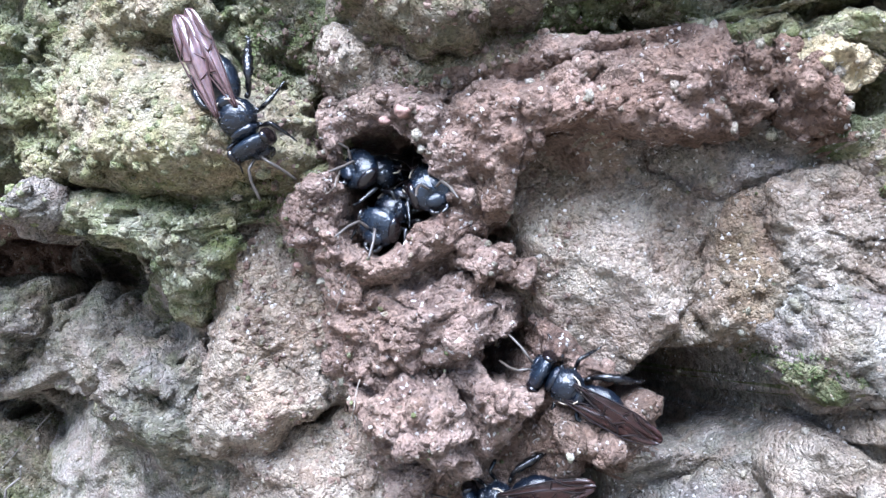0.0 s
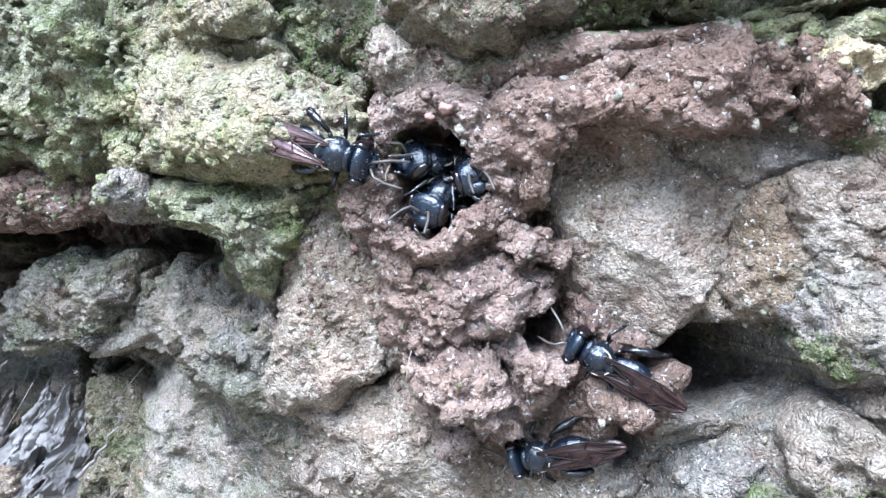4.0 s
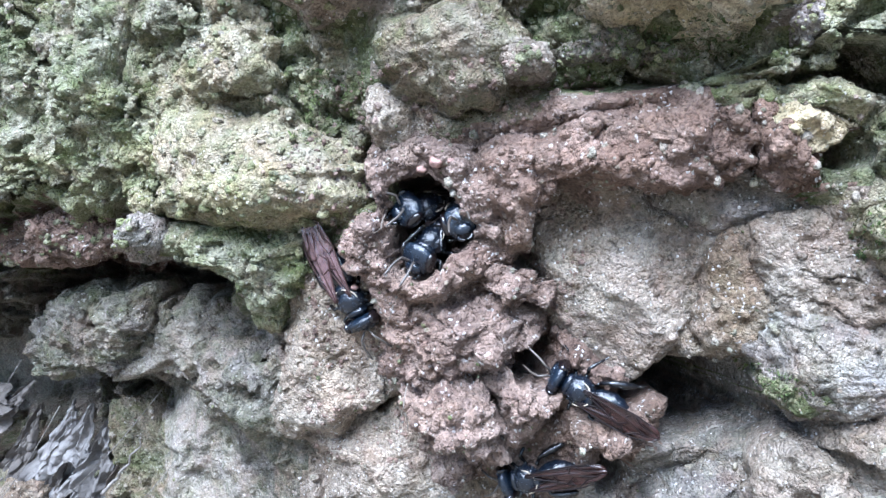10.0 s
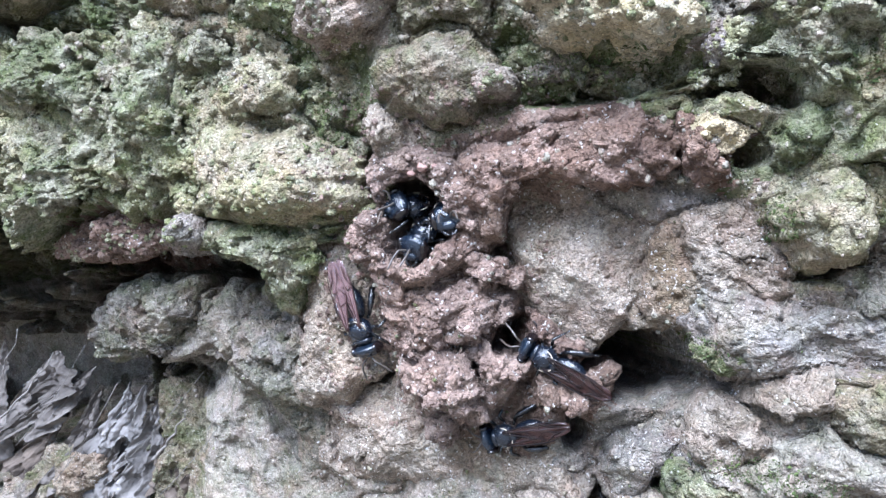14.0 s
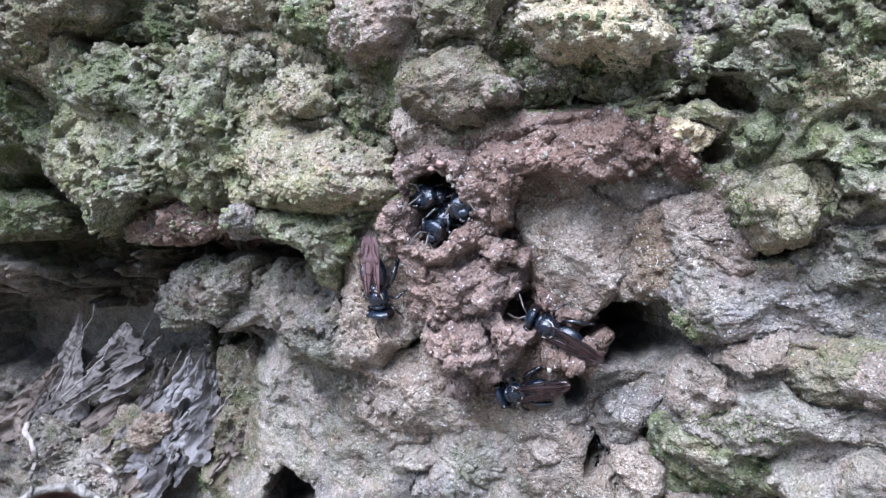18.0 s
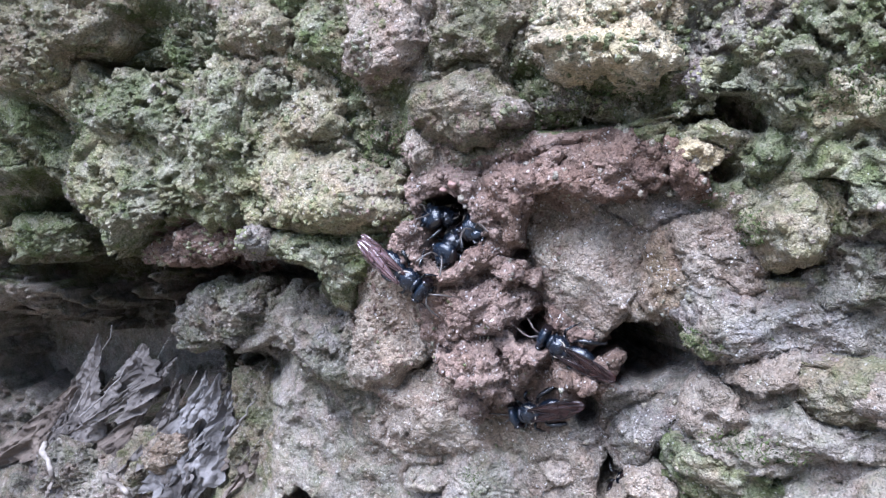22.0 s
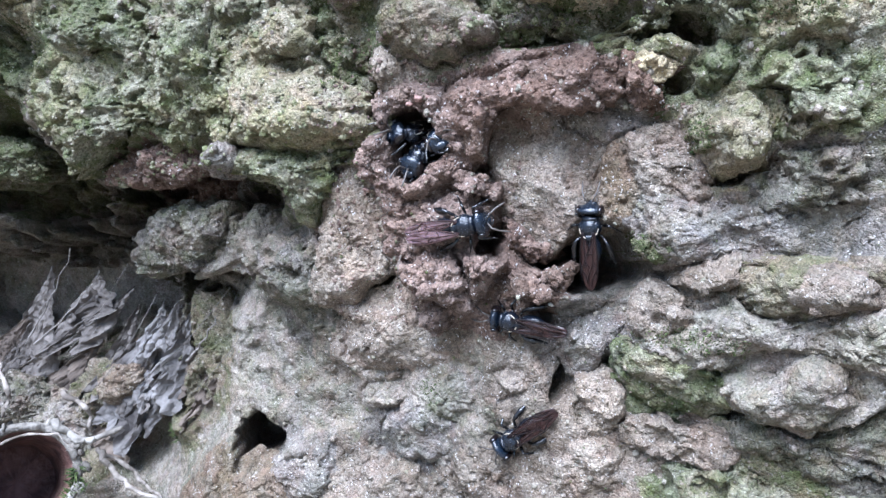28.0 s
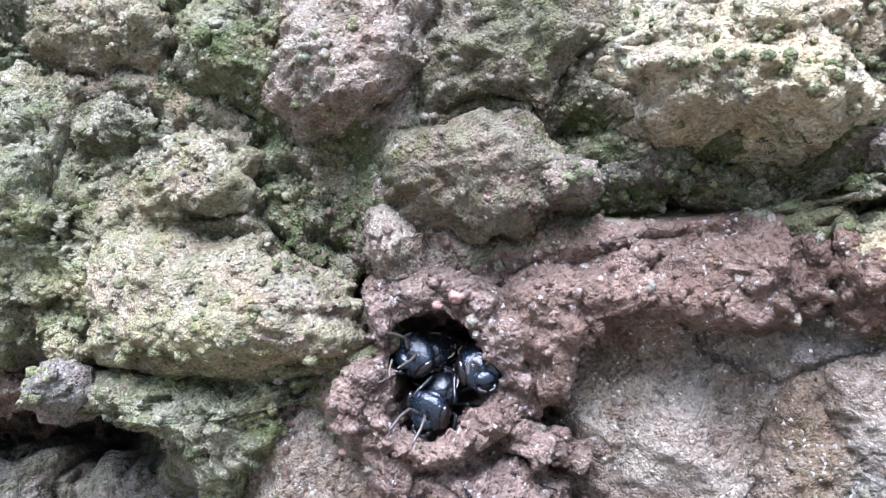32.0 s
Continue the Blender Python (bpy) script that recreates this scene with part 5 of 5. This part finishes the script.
web = tagged(new("spider_web"), "dusty grey torn sheets of old spider silk in the recess", "spider web")
fan((-45.5, 38.8, -11.3), (-59.4, 46.6, -30.6), (-46.6, 41.3, -26.6), 3, SILK, web)
fan((-33.3, 33.5, -13.6), (-50.4, 40.8, -24.3), (-38.0, 35.0, -20.6), 5, SILK, web)
fan((-32.2, 32.1, -15.6), (-45.4, 40.0, -32.5), (-36.1, 34.6, -27.4), 7, SILK, web)
fan((-26.6, 28.2, -14.8), (-37.7, 34.9, -28.2), (-30.4, 32.5, -33.0), 11, PALE_SILK, web)
fan((-29.0, 30.2, -15.1), (-35.2, 33.8, -23.4), (-28.6, 29.9, -21.9), 13, PALE_SILK, web)
fan((-22.6, 25.6, -14.9), (-27.0, 29.3, -26.0), (-21.5, 26.3, -27.1), 17, TATTER, web)
fan((-39.1, 36.2, -12.7), (-46.7, 39.7, -20.8), (-35.9, 34.4, -17.3), 19, SILK, web)
fan((-48.8, 41.4, -17.4), (-66.0, 48.1, -31.1), (-57.4, 46.4, -35.2), 23, TATTER, web)
fan((-35.7, 35.1, -26.2), (-42.9, 39.2, -35.9), (-34.5, 35.5, -36.8), 29, TATTER, web)
fan((-37.5, 36.4, -17.3), (-49.3, 42.3, -29.5), (-40.6, 38.0, -26.9), 31, TATTER, web)
fan((-43.8, 39.9, -17.2), (-54.9, 44.6, -27.1), (-47.7, 41.9, -27.9), 37, TATTER, web)
fan((-24.9, 27.3, -15.8), (-32.6, 32.0, -26.0), (-25.9, 28.3, -25.7), 41, PALE_SILK, web)
fan((-30.2, 30.9, -19.8), (-36.9, 35.6, -31.9), (-30.9, 31.9, -30.1), 43, SILK, web)
fan((-51.5, 42.4, -22.1), (-64.8, 48.6, -37.5), (-50.6, 43.4, -34.3), 47, SILK, web)
fan((-21.5, 24.9, -17.9), (-25.6, 28.4, -28.3), (-21.0, 25.4, -28.1), 53, TATTER, web)
for start, end, sag, thick in (
    ((-43.12, 26.86, -19.61), (-36.86, 22.97, -9.17), 0.6, 0.10), ((-43.00, 28.03, -20.40), (-34.72, 25.83, -11.71), 0.7, 0.12), ((-23.87, 20.85, -21.01), (-19.99, 17.77, -15.79), 0.4, 0.14),
):
    s, e = np.array(start), np.array(end)
    way = [s * (1 - k / 8) + e * k / 8 + np.array((0.25 * math.sin(3 * k), 0, -sag * math.sin(math.pi * k / 8))) for k in range(9)]
    part("strand", limb("strand", way, [thick * (1.3 - 0.9 * k / 8) for k in range(9)], 6), THREAD, web)


# Fine single threads across the recess.
thread_rnd = np.random.RandomState(19)
for k in range(5):
    s = np.array((-46.06, 30.64, -22.79)) * (1 - k / 4) + np.array((-24.36, 22.95, -24.44)) * (k / 4) + thread_rnd.uniform(-1.5, 1.5, 3)
    e = s + np.array((-31.14, 24.42, -11.59)) - np.array((-39.25, 28.25, -22.34)) + thread_rnd.uniform(-2.5, 2.5, 3)
    way = [s * (1 - j / 6) + e * j / 6 + np.array((0, 0, -0.7 * math.sin(math.pi * j / 6))) for j in range(7)]
    part("strand", limb("strand", way, [0.035] * 7, 5), THREAD, web)


def broken_shell(mouth, inner, radius, length):
    """A thick-walled broken tube, its mouth towards the open side, with a ragged whitish rim."""
    m, axis = np.array(mouth, float), np.array(inner, float) - np.array(mouth, float)
    axis /= np.linalg.norm(axis)
    side = np.cross(axis, (0, 0, 1))
    side /= np.linalg.norm(side)
    up = np.cross(side, axis)
    root = tagged(new("broken_shell"), "broken brown tube-shaped shell with a ragged whitish rim", "shell")
    count = 90
    a = np.linspace(0, 2 * np.pi, count, endpoint=False)
    ragged = fbm(np.stack([np.cos(a) * 2, np.sin(a) * 2, a * 0], -1), 4, 0.6, 61)

    def tube(profile, name, mat):
        rows = [m + axis[None] * (y + wob * ragged)[:, None] + (np.cos(a)[:, None] * side + np.sin(a)[:, None] * up) * (r * (1 + 0.04 * ragged))[:, None]
                for y, r, wob in profile]
        v = np.concatenate(rows)
        v = v + 0.12 * fbm(v / 0.8, 3, 0.6, 66)[:, None] * axis
        part(name, mesh_from(name, v * MM, ring_faces(len(rows), count)), mat, root)

    depth = np.linspace(0, length, 14)
    tube([(y, radius * 1.0 - 0.03 * y, 0.7) for y in depth[::-1]] + [(y, radius * 0.9 - 0.05 * y, 0.7) for y in depth] + [(length, 0.02, 0.0)], "wall", SHELL)
    tube([(0.5, radius * 1.03, 0.7), (-0.1, radius * 1.05, 0.7), (-0.35, radius * 0.98, 0.7), (-0.2, radius * 0.9, 0.7), (0.6, radius * 0.885, 0.7)], "rim", RIM)
    rnd = np.random.RandomState(5)
    for k in range(16):
        ang = rnd.uniform(-0.4, 3.3)
        place = m + axis * rnd.uniform(-0.6, 0.4) + (math.cos(ang) * side + math.sin(ang) * up) * radius * rnd.uniform(0.95, 1.12)
        flake = part("flake", CLODS[k % 6], RIM, root)
        flake.material_slots[0].link = "OBJECT"
        flake.material_slots[0].material = RIM
        flake.location, flake.rotation_euler = Vector(place) * MM, rnd.uniform(0, 6.28, 3)
        flake.scale = rnd.uniform(0.25, 0.8, 3) * (1.0, 0.8, 0.5)
    return root


shell = broken_shell((-38.04, 15.25, -31.73), (-49.78, 36.28, -40.10), 5.0, 11.0)


def root_strand(points, thick, label):
    pts = np.array(points, float)
    fine = [pts[k] * (1 - u) + pts[k + 1] * u for k in range(len(pts) - 1) for u in (0, 0.33, 0.67)] + [pts[-1]]
    fine = [p + 0.3 * np.array((math.sin(5 * k), math.cos(3 * k), math.sin(7 * k + 1))) * min(1, thick * 4) for k, p in enumerate(fine)]
    me = limb("root", fine, [thick * (1.1 - 0.6 * k / len(fine) + 0.18 * math.sin(2.7 * k)) for k in range(len(fine))], 8, 0.0)
    ob = new("root", me)
    me.materials.append(RIM if thick > 0.35 else ROOT)
    return tagged(ob, label, "root")


root_strand([(-34.15, 12.31, -25.94), (-32.02, 12.36, -27.35), (-29.70, 11.81, -26.87), (-27.35, 10.63, -26.02)], 0.4, "thick whitish root beside the broken shell")
root_strand([(-40.31, 14.77, -28.69), (-36.59, 12.46, -26.87), (-33.34, 11.64, -26.48), (-32.22, 12.24, -28.52)], 0.14, "thin pale root over the shell")
root_strand([(-30.01, 13.53, -29.12), (-28.39, 12.85, -30.97), (-26.09, 11.57, -31.67), (-23.45, 10.84, -33.21)], 0.3, "pale root hanging below the shell")
root_strand([(-30.63, 13.71, -28.90), (-27.97, 13.97, -30.18), (-25.45, 13.34, -31.82), (-24.15, 13.28, -33.75)], 0.22, "brownish root hanging beside the shell")
root_strand([(-42.53, 19.18, -21.59), (-40.84, 17.11, -23.54), (-40.86, 16.77, -26.05)], 0.3, "pale upright root above the shell")
root_strand([(-33.89, 13.54, -23.34), (-31.45, 12.84, -24.28), (-30.72, 13.14, -26.54)], 0.28, "knobbly whitish root behind the shell")


def moss_patch(centre, rx, rz, count, label, seed, length=0.55):
    """Many small leaves standing on the face round a place."""
    rnd = np.random.RandomState(seed)
    bpy.context.view_layer.update()
    deps = bpy.context.evaluated_depsgraph_get()
    verts, faces = [], []
    for _ in range(count):
        a, r = rnd.uniform(0, 6.283), rnd.uniform(0, 1) ** 0.6
        x, z = centre[0] + rx * r * math.cos(a), centre[1] + rz * r * math.sin(a)
        hit, place, normal, _, ob, _ = scene.ray_cast(deps, Vector((x - 9, bank(x, z) - 22, z - 3)) * MM, Vector((0.38, 0.9, 0.13)))
        if not hit:
            continue
        p, up = np.array(place) / MM, np.array(normal) + rnd.uniform(-0.8, 0.8, 3)
        side = rnd.uniform(-1, 1, 3) * 0.11
        k = len(verts)
        ln = length * rnd.uniform(0.5, 1.2)
        verts += [p - side - up * 0.05, p + side - up * 0.05, p + up * ln * 0.6 + side * 0.8, p + up * ln + rnd.uniform(-0.1, 0.1, 3)]
        faces += [(k, k + 1, k + 2), (k, k + 2, k + 3)]
    ob = new("moss", mesh_from("moss", np.array(verts) * MM, faces))
    ob.data.materials.append(MOSS)
    tagged(ob, label, "moss", kind="stuff")


moss_patch((-31.2, -32.0), 1.2, 1.6, 260, "fresh green moss beside the broken shell", 71)
moss_patch((23.4, 7.9), 2.6, 1.4, 420, "yellow-green moss on the upper ledge", 72, 0.26)
moss_patch((19.3, 0.2), 0.9, 1.4, 220, "green moss beside the rounded stone", 73, 0.23)
moss_patch((20.6, -13.9), 3.2, 0.9, 420, "green moss on the lower ledge", 74, 0.23)
moss_patch((16.4, -7.3), 1.4, 0.8, 200, "green moss at the cleft's edge", 75, 0.10)
moss_patch((-6.4, 7.3), 1.6, 2.2, 300, "dark green moss in the cleft", 76, 0.20)
moss_patch((10.0, 9.3), 4.5, 1.0, 420, "dark green moss under the bright boulder", 77, 0.20)
moss_patch((1.3, -21.3), 1.4, 1.2, 160, "thin green moss on the earth", 78, 0.16)

RESIN = glossy("amber_pink_resin", (0.20, 0.12, 0.10), 0.4, 0.4, bump=0.6, scale=6000)
entrance = bpy.data.objects["nest_entrance"]
for x, y, z, r in (((0.02, -2.48, 3.84) + (0.42,)), ((0.71, -2.88, 3.86) + (0.3,)), ((-0.80, -1.84, 3.50) + (0.28,)), ((-3.61, 1.23, -2.37) + (0.36,)), ((-4.31, 1.83, -3.23) + (0.22,))):
    bead = part("resin_bead", CLODS[int(r * 10) % 6], RESIN, entrance, "orange-pink bead of resin")
    bead.material_slots[0].link = "OBJECT"
    bead.material_slots[0].material = RESIN
    bead.location = (Vector((x, y, z)) * MM) - entrance.location
    bead.scale = (r, r * 0.9, r * 0.75)
for points, thick in (
    ([(-1.54, 1.29, -9.65), (-1.26, 0.77, -10.59), (-0.99, 1.31, -11.68)], 0.04), ([(-1.16, 0.44, -8.73), (-1.43, 0.34, -10.07), (-1.63, 1.42, -11.51)], 0.03),
    ([(-1.73, 0.39, -3.46), (-2.18, 0.08, -4.42), (-2.45, 1.13, -5.57)], 0.03), ([(-2.68, -1.24, 0.96), (-2.97, -1.89, 0.20), (-3.56, -0.48, -0.13)], 0.04),
):
    root_strand(points, thick, "thin pale rootlet hanging from the mud")


# ---- what moves ----
FACE_N, FACE_X, FACE_Z = Vector((-0.4765, -0.8509, -0.2212)), Vector((0.8792, -0.4612, -0.1199)), Vector((-0.0000, -0.2516, 0.9678))


def stood(place, ahead, up):
    """A pose from a place in mm and the ways ahead and up."""
    y = Vector(ahead).normalized()
    x = y.cross(Vector(up)).normalized()
    z = x.cross(y)
    m = Matrix((x, y, z)).transposed().to_4x4()
    m.translation = Vector(place) * MM
    return m


def on_face(x, y, z, heading):
    """A bee on the bank, heading so many degrees from sideways to upwards."""
    a = radians(heading)
    return stood((x, y, z), FACE_X * math.cos(a) + FACE_Z * math.sin(a), FACE_N)


def in_cleft(x, y, z, aside):
    """A bee that backs into the cleft, its head out and up, turned aside by a share."""
    return stood((x, y, z), FACE_Z * 0.7 + FACE_N * 0.75 + FACE_X * aside, FACE_N * 0.7 - FACE_Z * 0.75)


walker, walker_head, walker_feelers = bee("black bee walking round the nest hole, pink sheen coloured into its smoky wings", "smoky wing with pink sheen put into its colour", 3.0, pale=True)
side_bee, side_head, side_feelers = bee("black bee resting at the dark side hole", "dark red-brown wing", 6.0, size=0.93)
low_bee, low_head, low_feelers = bee("glossy black bee with brown wings below the side hole", "dark red-brown wing", 6.0, size=0.93)
late_bee, late_head, late_feelers = bee("black bee with purplish wings coming out of a small burrow", "purplish smoky wing", 5.0)
guards = [bee("black guard bee facing out of the nest hole", "dark smoky wing", head_turn=(18, 0, 0)) for _ in range(3)]
grain = part("wax_grain", ball("wax_grain", (1.75, -3.0, -1.0), (0.16, 0.3, 0.16)), WAXY, low_bee, "small whitish grain on the hind foot")


def nod(t, k):
    """Small turns of a guard in the hole, in degrees."""
    return 5 * math.sin(1.7 * t + 2 * k), 6 * math.sin(1.1 * t + k), 5 * math.sin(2.3 * t + 3 * k)


def motions():
    walk(walker, [
        (0, on_face(-7.48, -1.34, 3.29, -57)),
        (1, on_face(-6.96, -1.49, 2.59, -48)),
        (2, on_face(-6.48, -1.54, 2.23, -50)),
        (3, on_face(-6.26, -1.10, 1.79, -44)),
        (3.5, on_face(-5.50, -1.18, 1.62, -27)),
        (5.5, on_face(-5.64, 1.59, -0.47, 6)),
        (6, on_face(-5.74, 2.68, -2.31, -49)),
        (7, on_face(-5.13, 2.33, -2.19, -32)),
        (8, on_face(-5.10, 2.45, -4.15, -64)),
        (9, on_face(-4.13, 2.24, -3.99, -19)),
        (10, on_face(-4.52, 2.44, -3.96, -58)),
        (11, on_face(-4.39, 2.19, -3.49, -57)),
        (12, on_face(-4.12, 2.40, -5.15, -53)),
        (13, on_face(-3.48, 2.75, -7.45, -45)),
        (14, on_face(-4.22, 2.97, -7.23, -68)),
        (17, on_face(-5.21, 3.03, -7.18, -81)),
        (18, on_face(-5.20, 3.03, -6.74, -84)),
        (19, on_face(-4.67, 2.51, -4.92, -86)),
        (20, on_face(-4.71, 2.24, -4.41, -70)),
        (21, on_face(-4.33, 1.84, -3.71, -42)),
        (22, on_face(-3.58, -0.16, -3.45, -33)),
        (23, on_face(-1.16, 0.80, -8.00, -19)),
        (23.5, on_face(-0.51, -1.52, -9.57, -39)),
        (24, on_face(2.18, -3.18, -11.68, -45)),
        (25, on_face(2.82, -3.15, -10.44, -13)),
        (25.5, on_face(2.57, -3.58, -10.31, -11)),
        (27.5, on_face(5.07, -1.70, -6.57, 3)),
        (28, on_face(3.72, -3.03, -6.21, 17)),
        (28.5, on_face(4.08, -2.11, -7.28, 5)),
        (29, on_face(2.51, -2.67, -6.30, 15)),
        (30, on_face(1.59, -2.44, -6.21, 17)),
        (31, on_face(0.83, -1.95, -6.91, 11)),
        (32, on_face(0.89, -2.24, -6.95, 11)),
    ])
    walk(side_bee, [
        (0, on_face(8.40, -2.41, -8.70, 159)),
        (24.6, on_face(8.23, -2.32, -8.66, 159)),
        (25.5, on_face(12.09, -4.31, -9.89, 136)),
        (27.5, on_face(13.59, -5.50, -7.52, 97)),
        (28, on_face(13.31, -5.65, -6.25, 96)),
        (29, on_face(13.71, -5.73, -6.88, 97)),
        (29.5, in_cleft(13.50, -5.58, -6.96, 0.05)),
        (30, in_cleft(13.50, -5.58, -6.96, 0.0)),
        (30.5, in_cleft(13.50, -5.58, -6.96, -0.1)),
        (31, in_cleft(13.45, -5.14, -8.51, -0.6)),
        (32, in_cleft(13.45, -5.14, -8.51, -0.6)),
    ])
    walk(low_bee, [
        (0, on_face(6.01, 0.33, -14.45, -158)),
        (25.4, on_face(6.34, 0.03, -14.21, -158)),
        (28, on_face(8.02, -1.03, -13.99, -180)),
        (29, on_face(7.93, -1.17, -13.60, -186)),
        (30, on_face(8.36, -1.22, -13.90, -203)),
        (31, on_face(7.85, -1.44, -12.15, -222)),
        (32, on_face(8.20, -1.95, -12.35, -222)),
    ])
    walk(late_bee, [
        (0, on_face(14.47, 1.36, -19.47, -110)),
        (23.5, on_face(13.99, 0.51, -19.69, -110)),
        (24.5, on_face(12.22, -2.17, -20.78, -110)),
        (25.3, on_face(10.58, -0.54, -22.73, -116)),
        (27.5, on_face(9.04, 1.25, -25.16, -133)),
        (28, on_face(8.71, 1.28, -24.26, -135)),
        (28.5, on_face(8.50, 1.33, -24.06, -130)),
        (32, on_face(9.10, 1.27, -24.65, -130)),
    ])
    posts = [
        stood((0.23, 0.68, -0.25), (-0.562, -0.491, -0.666), (-0.257, -0.662, 0.705)),
        stood((-0.20, 0.97, 1.56), (-0.869, -0.490, -0.073), (0.310, -0.652, 0.692)),
        stood((1.72, -0.13, 1.15), (-0.037, -0.928, -0.371), (-0.327, -0.339, 0.882)),
    ]
    beat = [k * 0.8 for k in range(41)]
    for k, (body, head, feelers) in enumerate(guards):
        walk(body, [(t, posts[k] @ pose(0, 0.00025 * math.sin(0.9 * t + k), 0, *nod(t, k))) for t in beat])
    # Feelers sweep up and down.
    pairs = [(walker_feelers, 3.1), (side_feelers, 1.3), (low_feelers, 1.7), (late_feelers, 2.2)] + [(g[2], 2.0 + 0.4 * k) for k, g in enumerate(guards)]
    for pair, pace in pairs:
        for side, feeler in zip((-1, 1), pair):
            x, y, z = feeler.location
            walk(feeler, [(t, pose(x, y, z, 14 * math.sin(pace * t + side), 0, 12 * side * math.sin(0.7 * pace * t))) for t in beat])


motions()
